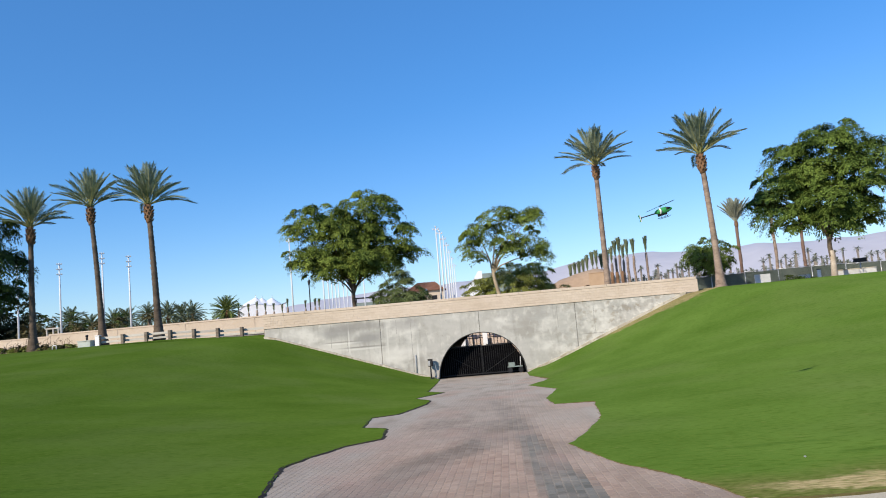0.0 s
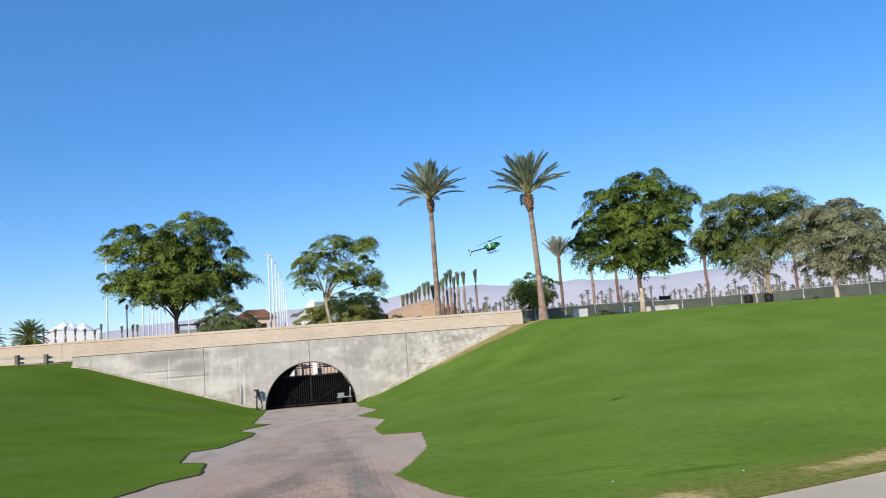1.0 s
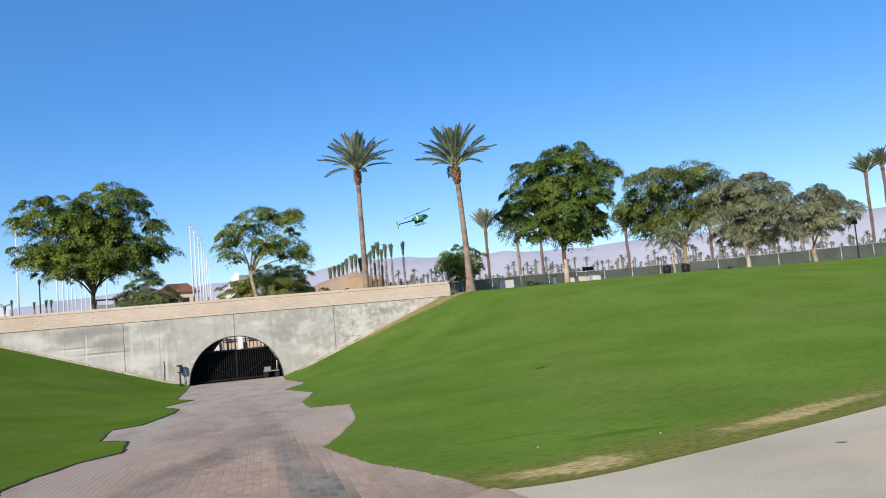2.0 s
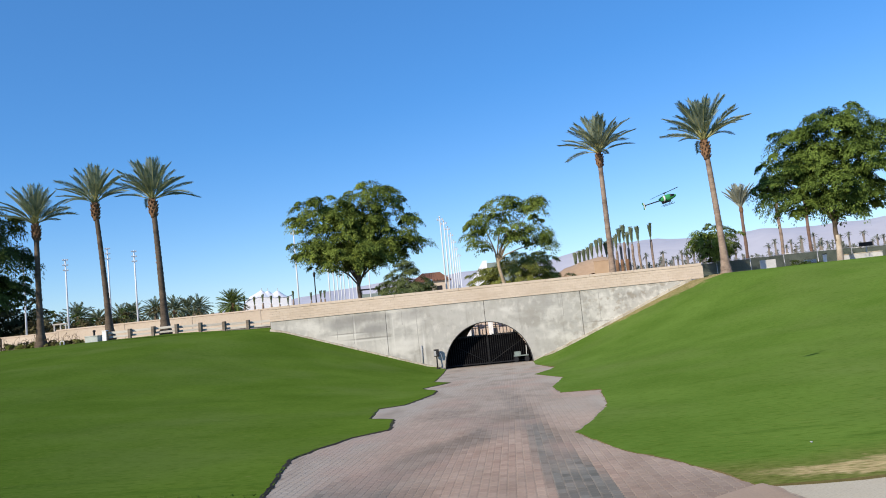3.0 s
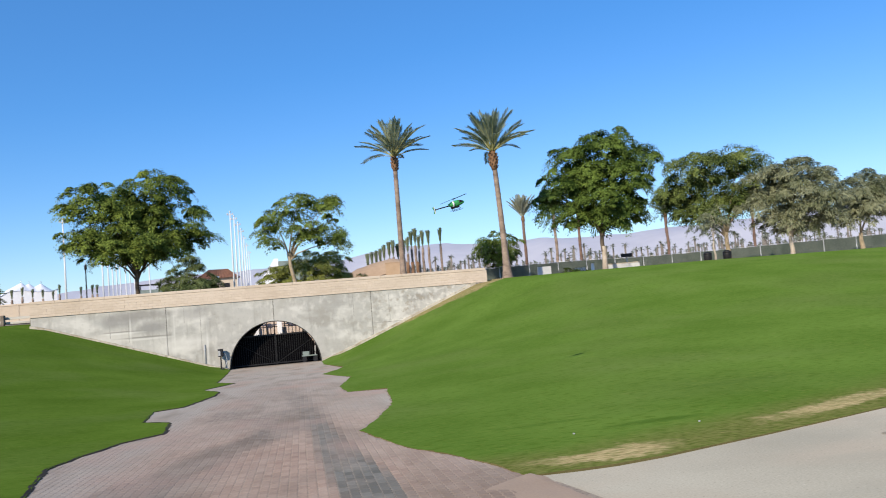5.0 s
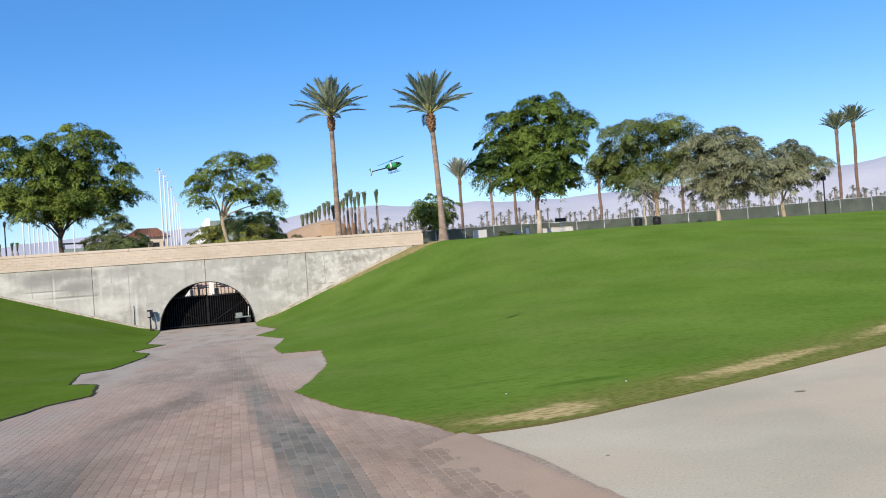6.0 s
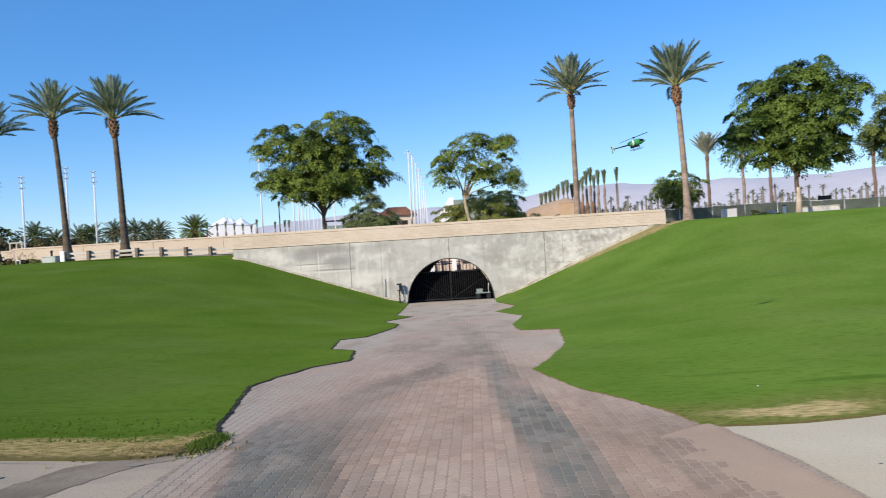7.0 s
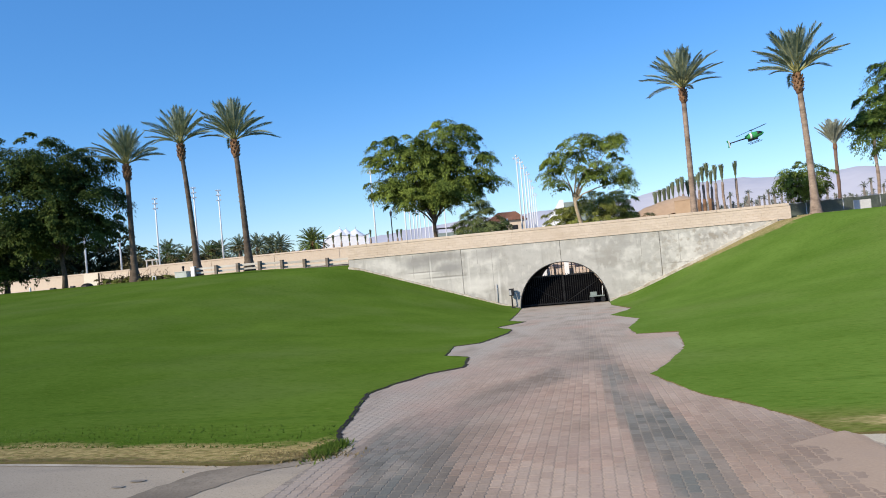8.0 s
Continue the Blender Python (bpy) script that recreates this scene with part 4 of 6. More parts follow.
def leaf_cloud(lobes, per, size, seed, droop=0.35, clump=0.5, cover=1.0, thin=0.32):
    """Mesh data of many small leaves in drooping sprays that shingle the skins of the lobes, with a few inside."""
    rng = np.random.default_rng(seed)
    cs, small, face = [], [], []
    for dx, dy, dz, rx, ry, rz in lobes:
        area = (rx * ry + rx * rz + ry * rz) / 3
        n = int(max(8, 6.5 * area * cover))
        d = rng.normal(size=(n, 3))
        d /= np.linalg.norm(d, axis=1)[:, None]
        r = rng.uniform(0.78, 1.0, (n, 1))
        r = np.where(rng.random((n, 1)) < 0.32, rng.uniform(0.25, 0.75, (n, 1)), r)
        stray = rng.random((n, 1)) < 0.2
        r = np.where(stray, rng.uniform(1.0, 1.12, (n, 1)), r)
        small.append(np.where(stray, 0.5, 1.0))
        face.append(d)
        cs.append(np.array([dx, dy, dz]) + d * r * np.array([rx, ry, rz]))
    c, face = np.concatenate(cs), np.concatenate(face)
    m, k = len(c), per
    rad = clump * rng.uniform(0.6, 1.25, (m, 1)) * np.concatenate(small)
    # each spray: a small dome that leans outwards and up, frayed at its rim
    axis_c = face * 0.5 + np.array([0, 0, 0.9]) + rng.normal(size=(m, 3)) * 0.15
    axis_c /= np.linalg.norm(axis_c, axis=1)[:, None]
    t1 = np.cross(axis_c, rng.normal(size=(m, 3)))
    t1 /= np.linalg.norm(t1, axis=1)[:, None]
    t2 = np.cross(axis_c, t1)
    ang, u = rng.uniform(0, 2 * np.pi, (m, k)), np.sqrt(rng.random((m, k)))
    u = u * (0.82 + 0.22 * np.cos(3 * ang + rng.uniform(0, 6, (m, 1))) + 0.16 * np.cos(5 * ang + rng.uniform(0, 6, (m, 1))))
    out = np.cos(ang)[:, :, None] * t1[:, None, :] + np.sin(ang)[:, :, None] * t2[:, None, :]
    lift = 0.2 * (1 - u ** 2) + 0.09 * rng.normal(size=(m, k))
    off = rad[:, :, None] * (out * u[:, :, None] + axis_c[:, None, :] * lift[:, :, None])
    off[:, :, 2] -= droop * rad * u ** 2
    p = (c[:, None, :] + off).reshape(-1, 3)
    q = len(p)
    nrm = (axis_c[:, None, :] + 0.7 * out * u[:, :, None]).reshape(-1, 3) + rng.normal(size=(q, 3)) * 0.3
    nrm /= np.linalg.norm(nrm, axis=1)[:, None] + 1e-6
    a = out.reshape(-1, 3) + rng.normal(size=(q, 3)) * 0.45
    a[:, 2] -= droop
    a -= nrm * (a * nrm).sum(1)[:, None]
    a /= np.linalg.norm(a, axis=1)[:, None] + 1e-6
    b = np.cross(nrm, a)
    ln = size * rng.uniform(0.6, 1.4, (q, 1))
    w = ln * thin
    tipd = a * ln
    tipd[:, 2] -= ln[:, 0] * 0.18
    v = np.stack([p, p + a * ln * 0.45 + b * w, p + tipd, p + a * ln * 0.45 - b * w], 1).reshape(-1, 3)
    me = bpy.data.meshes.new("crown")
    me.vertices.add(len(v))
    me.vertices.foreach_set("co", v.astype(np.float32).ravel())
    me.loops.add(4 * q)
    me.loops.foreach_set("vertex_index", np.arange(4 * q, dtype=np.int32))
    me.polygons.add(q)
    me.polygons.foreach_set("loop_start", np.arange(0, 4 * q, 4, dtype=np.int32))
    me.update(calc_edges=True)
    return me


def tree(name, label, az, d, z0, lobes, leafmat, barkmat, fork, r0, seed, per=300, size=0.13, droop=0.3, cover=1.75, lean=0.0, clump=0.85, cat="tree", low=None, depth=0.98, thin=0.27):
    x, y = polar(az, d)
    rnd = random.Random(seed)
    t = thing(name, label, cat, pose(x, y, z0, 0, 0, -az))
    full = [(dx, rnd.uniform(-0.5, 0.5) * rx, dz, rx, rx * depth, rz) for dx, dz, rx, rz in lobes]
    bm = bmesh.new()
    tips = [(dx, dy, dz + rz * 0.2) for dx, dy, dz, rx, ry, rz in full]
    limb_tree(bm, tips, r0, fork, seed, (lean, 0))
    trunk = part("trunk", bm, barkmat, t)
    if low:
        part("painted_band", tube(bmesh.new(), [(lean * 0.0, 0, -0.1), (lean * 0.25 + 0.04, 0, fork * 0.35), (lean * 0.5, 0, fork * low)], [r0 * 1.38, r0 * 1.04, r0 * 0.96], 10), WHITEBARK, trunk, "whitewashed lower trunk")
    part_of("crown", leaf_cloud(full, per, size, seed, droop, clump, cover, thin), leafmat, t)
    return t


tree("shade_tree", "broad feathery green shade tree behind the parapet", -11.0, 72, 2.3,
     [(-2.9, 10.0, 2.88, 1.62), (1.9, 11.1, 3.00, 1.62), (-2.9, 7.5, 3.24, 1.68), (0.5, 8.4, 2.64, 1.80), (3.2, 8.2, 2.64, 1.68), (5.5, 6.4, 1.32, 0.84), (-1.9, 5.5, 2.76, 0.96), (2.2, 5.8, 2.40, 0.96), (5.5, 8.7, 0.96, 0.48), (-4.9, 9.4, 1.08, 0.60), (-0.1, 6.4, 2.88, 1.20), (0.7, 5.2, 1.92, 0.60), (-3.8, 6.4, 1.80, 0.96), (3.6, 7.0, 2.04, 0.96), (-0.7, 9.6, 1.80, 1.20)],
     LEAF, BARK, 3.8, 0.2, 11, cover=1.4, per=300, size=0.16, clump=1.0)
tree("shade_tree", "airy green shade tree with a pale leaning trunk", 0.0, 70, 2.3,
     [(-1.86, 7.72, 1.49, 1.12), (0.50, 8.72, 1.86, 1.12), (2.85, 8.47, 1.49, 0.87), (-2.11, 5.87, 1.36, 0.99), (0.74, 6.49, 1.86, 0.87), (3.10, 6.24, 1.49, 0.99), (3.96, 5.25, 0.74, 0.62), (3.59, 9.09, 0.62, 0.31)],
     LEAF, PALEBARK, 4.5, 0.185, 12, lean=-0.62, cover=1.5, clump=0.9, per=300, size=0.14)
tree("shade_tree", "tall dense green tree with a whitewashed trunk", 22.9, 54, 2.4,
     [(0.8, 8.9, 1.9, 1.0), (-1.3, 8.3, 1.7, 0.95), (2.7, 7.8, 1.5, 0.85), (-2.0, 6.8, 2.2, 1.1), (1.6, 6.4, 2.1, 1.1), (-3.2, 5.0, 1.3, 0.95), (0.7, 5.0, 2.1, 1.15), (2.3, 4.1, 1.0, 0.8), (0.2, 3.8, 1.7, 0.8), (-1.9, 4.3, 1.4, 0.9), (0.2, 7.2, 1.8, 1.0)],
     LEAF_DEEP, BARK, 3.0, 0.165, 13, low=0.62, cover=2.1, per=430, size=0.13, clump=0.92, droop=0.35)
tree("shade_tree", "wide dark green tree by the fence", 31.5, 66, 2.4,
     [(-1.6, 7.9, 2.7, 1.2), (1.4, 8.3, 2.4, 1.2), (-2.9, 6.5, 2.2, 1.1), (0.0, 5.7, 2.8, 1.3), (-1.5, 4.3, 2.2, 0.9), (2.0, 5.5, 1.9, 1.2), (-4.1, 6.4, 1.3, 0.9), (-3.5, 4.7, 1.4, 0.8)],
     LEAF_MID, PALEBARK, 2.6, 0.2, 14, clump=1.1, per=400, cover=1.3, size=0.14, droop=0.35)
tree("olive_tree", "grey-olive feathery tree with a pale forked trunk", 35.6, 64, 2.4,
     [(-1.2, 6.2, 2.0, 1.1), (0.9, 6.3, 2.3, 1.1), (-1.2, 4.4, 2.4, 1.3), (1.7, 4.8, 2.2, 1.4), (0.2, 3.1, 2.9, 1.0), (2.4, 3.6, 1.7, 1.0)],
     LEAF_OLIVE, WHITEBARK, 1.9, 0.17, 15, thin=0.1, size=0.24)
tree("olive_tree", "lower grey-green tree at the end of the row", 39.8, 74, 2.4,
     [(0.4, 5.6, 2.5, 1.4), (2.1, 4.5, 1.9, 1.1), (0.2, 3.8, 2.5, 1.2)], LEAF_OLIVE, PALEBARK, 1.8, 0.2, 16, thin=0.1, size=0.24)
tree("young_tree", "young thin tree with a white trunk and sparse grey twigs", 30.6, 50, 2.4,
     [(0.0, 2.9, 1.0, 0.7), (0.5, 2.2, 0.9, 0.5), (-0.5, 2.3, 0.8, 0.5)], LEAF_OLIVE, WHITEBARK, 1.3, 0.06, 17, per=110, size=0.2, clump=0.4, cover=1.5, thin=0.07)
# the dark leaf colour stands in for the half shade on this tree
tree("shade_tree", "big dense tree on the lawn's edge, half shade painted into its leaves", -37.1, 55.7, 2.3,
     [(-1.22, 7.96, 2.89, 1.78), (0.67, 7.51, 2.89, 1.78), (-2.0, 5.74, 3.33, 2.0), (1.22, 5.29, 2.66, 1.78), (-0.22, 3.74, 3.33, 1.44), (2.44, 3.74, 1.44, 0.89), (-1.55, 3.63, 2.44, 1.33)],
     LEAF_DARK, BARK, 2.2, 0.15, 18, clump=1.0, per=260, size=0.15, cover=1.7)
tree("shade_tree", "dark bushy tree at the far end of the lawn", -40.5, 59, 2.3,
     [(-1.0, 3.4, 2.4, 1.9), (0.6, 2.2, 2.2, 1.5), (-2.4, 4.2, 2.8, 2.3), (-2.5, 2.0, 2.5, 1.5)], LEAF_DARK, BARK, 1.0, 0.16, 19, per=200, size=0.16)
tree("round_tree", "small round dark green tree beyond the fence", 14.9, 75, 2.4,
     [(0.2, 4.0, 2.3, 1.4), (-0.8, 3.5, 1.5, 1.1), (1.1, 3.4, 1.4, 1.1), (0.1, 2.6, 1.6, 0.8)], LEAF, BARK, 1.2, 0.18, 20, cover=1.6)
tree("bush", "olive-green spreading bush behind the parapet", 0.5, 75, 2.3,
     [(0.9, 3.3, 3.0, 1.45), (-2.6, 2.5, 2.0, 1.1), (2.9, 3.4, 1.9, 1.4), (4.4, 2.0, 1.4, 0.8), (-0.3, 1.4, 4.2, 0.9), (1.9, 3.9, 1.2, 0.5)], LEAF_BUSH, BARK, 0.4, 0.12, 21, size=0.3, droop=0.1, cat="bush", cover=2.1, clump=0.55, thin=0.06, per=190)
tree("bush", "olive-green spreading bush behind the parapet", -7.45, 69, 2.3,
     [(-0.3, 3.2, 1.4, 1.2), (0.6, 2.6, 1.4, 1.0), (1.7, 1.8, 1.2, 0.7), (-1.4, 2.4, 1.3, 1.0), (0.2, 1.3, 2.6, 0.9), (0.2, 4.2, 0.6, 0.5)], LEAF_WISP, BARK, 0.4, 0.12, 22, size=0.3, droop=0.1, cat="bush", cover=2.1, clump=0.55, thin=0.06, per=190)


# ---------------------------------------------------------------- date palms
def frond_mesh(length, curve, seed, leaflets=64, wide=0.6):
    """A feather frond along +x: a curved stalk and two rows of narrow leaflets in a V."""
    rnd = random.Random(seed)
    bm = bmesh.new()
    n = 12
    pts = []
    for k in range(n + 1):
        s = k / n
        pts.append(Vector((length * s * (1 - 0.12 * curve * s), 0.12 * math.sin(s * 2 + seed) * s, -curve * length * 0.42 * s ** 2.2)))
    tube(bm, pts, [0.035 * (1 - 0.85 * k / n) + 0.004 for k in range(n + 1)], 4)
    stalk = len(bm.faces)
    for i in range(leaflets):
        s = 0.26 + 0.74 * i / (leaflets - 1)
        k = min(n - 1, int(s * n))
        p = pts[k].lerp(pts[k + 1], s * n - k)
        d = (pts[k + 1] - pts[k]).normalized()
        ln = wide * (0.45 + 0.55 * math.sin(math.pi * min(1, s * 0.8 + 0.15))) * rnd.uniform(0.85, 1.1)
        for sgn in (-1, 1):
            a = (d * rnd.uniform(0.95, 1.25) + Vector((0, sgn * rnd.uniform(0.55, 0.75), rnd.uniform(0.1, 0.45)))).normalized()
            w = d.cross(a).normalized().cross(a) * 0.045 + d * 0.045
            e = p + a * ln + Vector((0, 0, -0.05))
            m = p.lerp(e, 0.45) + Vector((0, 0, 0.02))
            vs = [bm.verts.new(q) for q in (p - w * 0.6, m - w, e, m + w)]
            bm.faces.new(vs)
    me = bpy.data.meshes.new("frond")
    bm.to_mesh(me)
    bm.free()
    me.materials.append(FROND)
    me.materials.append(STALK)
    me.polygons.foreach_set("material_index", [1 if i < stalk else 0 for i in range(len(me.polygons))])
    return me


FRONDS = [frond_mesh(3.0, 0.5, 1), frond_mesh(3.2, 0.8, 2), frond_mesh(2.9, 0.3, 3), frond_mesh(3.1, 1.15, 4), frond_mesh(2.6, 0.12, 5, 40, 0.34)]


def palm(label, az, d, z0, height, seed, lean=0.0, r=0.24, scale=1.0, n=58, bark=None):
    x, y = polar(az, d)
    rnd = random.Random(seed)
    t = thing("date_palm", label, "palm tree", pose(x, y, z0, 0, 0, -az), "tall date palms")
    bm = bmesh.new()
    k = int(height / 0.16)
    pts, rad = [], []
    for i in range(k + 1):
        s = i / k
        pts.append((lean * s ** 1.5, 0.1 * math.sin(s * 3 + seed), height * s))
        flare = 0.2 * math.exp(-s * 11)
        rad.append((r + flare - 0.05 * s) * (1.05 if i % 2 else 0.96) * rnd.uniform(0.98, 1.02))
    tube(bm, [(0, 0, -0.3)] + pts, [rad[0] * 1.05] + rad, 12)
    part("trunk", bm, bark or PALMBARK, t)
    bm = bmesh.new()
    c = Vector(pts[-1])
    tube(bm, [c + Vector((0, 0, q)) for q in (-0.72, -0.55, -0.3, 0.0, 0.3, 0.55)], [r * 0.78, r * 0.95, r * 1.15, r * 1.18, r * 0.98, r * 0.45], 12)
    for q in range(34):
        a, h = q * 2.4, -0.6 + 0.95 * q / 34
        rr = r * (1.14 - 0.5 * abs(h + 0.08))
        p = c + Vector((rr * math.cos(a), rr * math.sin(a), h))
        tube(bm, [p, p + Vector((0.1 * math.cos(a), 0.1 * math.sin(a), 0.16))], [0.055, 0.03], 5)
    part("boot_knob", bm, BOOT, t, "orange-brown knob of cut frond stubs")
    for q in range(n):
        s = q / (n - 1)
        el = 88 - 66 * s ** 1.05 + rnd.uniform(-8, 8)
        v = 2 if s < 0.2 else rnd.choice((0, 2)) if s < 0.5 else rnd.choice((0, 0, 1))
        a = q * 137.5 + rnd.uniform(-14, 14)
        part_of("frond", FRONDS[v], None, t, m=Matrix.Translation(c + Vector((0, 0, 0.4))) @ pose(0, 0, 0, 0, 0, a) @ pose(0, 0, 0, rnd.uniform(-25, 25), -el, 0) @ Matrix.Scale(scale * rnd.uniform(0.88, 1.06), 4))
    return t


palm("tall date palm with a rough tan trunk behind the parapet", 7.9, 58, 2.3, 10.0, 31, 0.0, 0.215, 1.0, 46)
palm("tall date palm with a leaning tan trunk by the wall's end", 15.7, 47, 2.35, 7.6, 32, -0.25, 0.195, 0.91, 42)
palm("tall date palm with a full crown behind the guard rail", -24.9, 49.6, 2.3, 7.85, 33, -0.25, 0.2, 0.86, 44, DARKPALM)
palm("tall slim date palm behind the guard rail", -28.5, 51.5, 2.3, 8.1, 34, -0.4, 0.18, 0.79, 42, DARKPALM)
palm("tall date palm with a shaded trunk in low shrubs", -32.7, 53.5, 2.33, 7.17, 35, 0.05, 0.19, 0.84, 42, DARKPALM)


# ---------------------------------------------------------------- road side behind the west lawn
rail = thing("guard_rail", "weathered white timber guard rail with square posts", "guard rail")
RY = 44.2
for k in range(8):
    x = -14.0 - 1.46 * k
    z = land(x, RY)
    part("post", cube(x - 0.085, x + 0.085, RY - 0.1, RY + 0.08, z - 0.2, z + 0.6, bevel=0.015), TIMBER, rail)
    if k < 7:
        part("spacer", cube(x - 0.08, x + 0.08, RY + 0.08, RY + 0.2, z + 0.2, z + 0.6), TIMBER, rail)
        for za, zb in ((0.40, 0.54), (0.16, 0.28)):
            part("beam", cube(x - 1.46 + 0.01, x - 0.01, RY + 0.2, RY + 0.27, z + za, z + zb, bevel=0.01), PALETIMBER, rail)
endpost = thing("end_post", "thick white painted post at the guard rail's end", "post", pose(-24.3, RY, land(-24.3, RY)))
part("shaft", cube(-0.13, 0.13, -0.12, 0.12, -0.2, 0.6, bevel=0.03), WHITE, endpost)
part("cap", cube(-0.15, 0.15, -0.14, 0.14, 0.6, 0.65, bevel=0.02), WHITE, endpost)
cab = thing("utility_cabinet", "pale grey-green metal utility cabinet on the lawn's edge", "cabinet", pose(-25.15, RY + 0.2, land(-25.15, RY)))
part("body", cube(-0.4, 0.4, -0.28, 0.28, -0.1, 0.36, bevel=0.03), CABINET, cab)
part("lid", cube(-0.43, 0.43, -0.31, 0.31, 0.36, 0.41, bevel=0.02), CABINET, cab)
part("vent_pipe", bar(0.05, 0, 0.41, 0.05, 0, 0.68, 0.06), BLACK, cab, "black vent pipe")
part("vent_cap", tube(bmesh.new(), [(0.05, 0, 0.62), (0.05, 0, 0.72), (0.05, 0, 0.75)], [0.085, 0.085, 0.03], 10), BLACK, cab)
standpipe = thing("standpipe", "small white U-shaped pipe standing in low shrubs", "pipe", pose(-27.3, 44.62, land(-27.3, 44.6)))
part("pipe", tube(bmesh.new(), [(-0.12, 0, -0.1), (-0.12, 0, 0.22), (-0.06, 0, 0.27), (0.06, 0, 0.27), (0.12, 0, 0.22), (0.12, 0, -0.1)], [0.03] * 6, 8), WHITE, standpipe)
stub = thing("stub_post", "short white post at the lawn's edge", "post", pose(-36.1, 44.3, land(-36.1, 44.3)))
part("shaft", tube(bmesh.new(), [(0, 0, -0.1), (0, 0, 0.26), (0, 0, 0.3)], [0.07, 0.065, 0.03], 8), WHITE, stub)
for px, w in ((-34.4, 0.17), (-32.95, 0.14)):
    lump = thing("valve_box", "low dark valve box sunk in the turf", "valve box", pose(px, 44.3, land(px, 44.3)), "valve boxes")
    part("body", cube(-w, w, -0.12, 0.12, -0.1, 0.12, bevel=0.03), BLACK, lump)
    part("lid", cube(-w * 0.85, w * 0.85, -0.1, 0.1, 0.12, 0.14, bevel=0.006), GATEBAR, lump)

west_wall = thing("boundary_wall", "long plain tan boundary wall beyond the road", "wall", kind="structure")
x = -75.0
while x < -14.5:
    w = 6.0
    top = 3.54 if x < -39.5 else 3.70
    part("panel", cube(x + 0.01, x + w - 0.01, 63.0, 63.2, 1.9, top), STUCCO, west_wall)
    part("coping", cube(x + 0.005, x + w - 0.005, 62.95, 63.25, top, top + 0.12, bevel=0.01), BLOCK, west_wall)
    part("pier", cube(x - 0.14, x + 0.14, 62.97, 63.28, 1.9, top + 0.02), STUCCO, west_wall)
    x += w
part("pale_panel", cube(-45.6, -44.15, 62.94, 62.99, 1.9, 3.6), CREAM, west_wall, "paler plastered panel")
part("joint_gap", cube(-44.13, -44.03, 62.94, 62.99, 1.9, 3.6), SOIL, west_wall, "dark open joint")

random.seed(8)
for k in range(11):
    az = -34.8 + k * 0.43 + random.uniform(-0.08, 0.08)
    h = (0.26 if k < 7 else 0.17) * random.uniform(0.85, 1.15)
    tree("low_shrub", "low clipped olive shrub in the planting strip", az, 45.1 / math.cos(radians(az)), land(45.1 * math.tan(radians(az)), 45.1),
         [(0, h * 0.75, random.uniform(0.42, 0.55), h * 0.8), (0.25, h * 0.6, 0.4, h * 0.6)], LEAF_BROWN if k % 3 == 0 else LEAF_BUSH, BARK, 0.1, 0.03, 60 + k, per=70, size=0.09, droop=0.1, clump=0.2, cat="shrub", cover=9)
dome = thing("valve_cover", "half-round black cover on the lawn's edge", "cover", pose(-31.9, 44.3, land(-31.9, 44.3)))
bm = bmesh.new()
bmesh.ops.create_uvsphere(bm, u_segments=16, v_segments=8, radius=1)
bmesh.ops.scale(bm, vec=(0.42, 0.36, 0.24), verts=bm.verts)
part("shell", bm, BLACK, dome)
part("rim", tube(bmesh.new(), [(0, 0, -0.05), (0, 0, 0.025)], [0.45, 0.44], 18), BLACK, dome)
frame_stand = thing("timber_stand", "small open timber stand against the hedge", "stand", pose(-41.1, 67.0, 2.3))
for px in (-0.55, 0.05, 0.55):
    part("post", cube(px - 0.05, px + 0.05, -0.05, 0.05, 0, 2.1), PALETIMBER, frame_stand)
part("beam", cube(-0.68, 0.68, -0.07, 0.07, 2.1, 2.22), PALETIMBER, frame_stand)


def hedge(name, label, a0, a1, d, z0, h, seed, leafmat, step=1.3, per=70):
    """A continuous planting, too dense to tell its bushes apart."""
    rnd = random.Random(seed)
    lobes = []
    a = a0
    while a < a1:
        x, y = polar(a, d + rnd.uniform(-3, 3))
        hh = h * rnd.uniform(0.65, 1.1)
        lobes.append((x, y, z0 + hh * 0.5, rnd.uniform(1.3, 2.0), 1.3, hh * 0.5))
        a += math.degrees(step / d) * rnd.uniform(0.8, 1.2)
    ob = part_of(name, leaf_cloud(lobes, per, 0.26, seed, 0.15, 0.9, 0.9), leafmat)
    return tagged(ob, label, "hedge", kind="stuff")


hedge("hedge", "dense hedge behind the tan wall, shade painted in as dark leaves", -52, -36, 108, 2.2, 12.7, 71, LEAF_SHADE, 1.1, 52)
hedge("hedge", "mixed hedge behind the tan wall, shade painted in as dark leaves", -41, -33, 96, 2.2, 7.5, 74, LEAF_SHADE, 0.7, 85)
hedge("hedge", "olive-brown low hedge behind the tan wall", -33, -21.5, 96, 2.3, 3.9, 72, LEAF_BROWN, 1.2)
hedge("hedge", "dark hedge far behind the road", -36, -26.5, 112, 2.3, 5.2, 73, LEAF_DARK, 2.0)


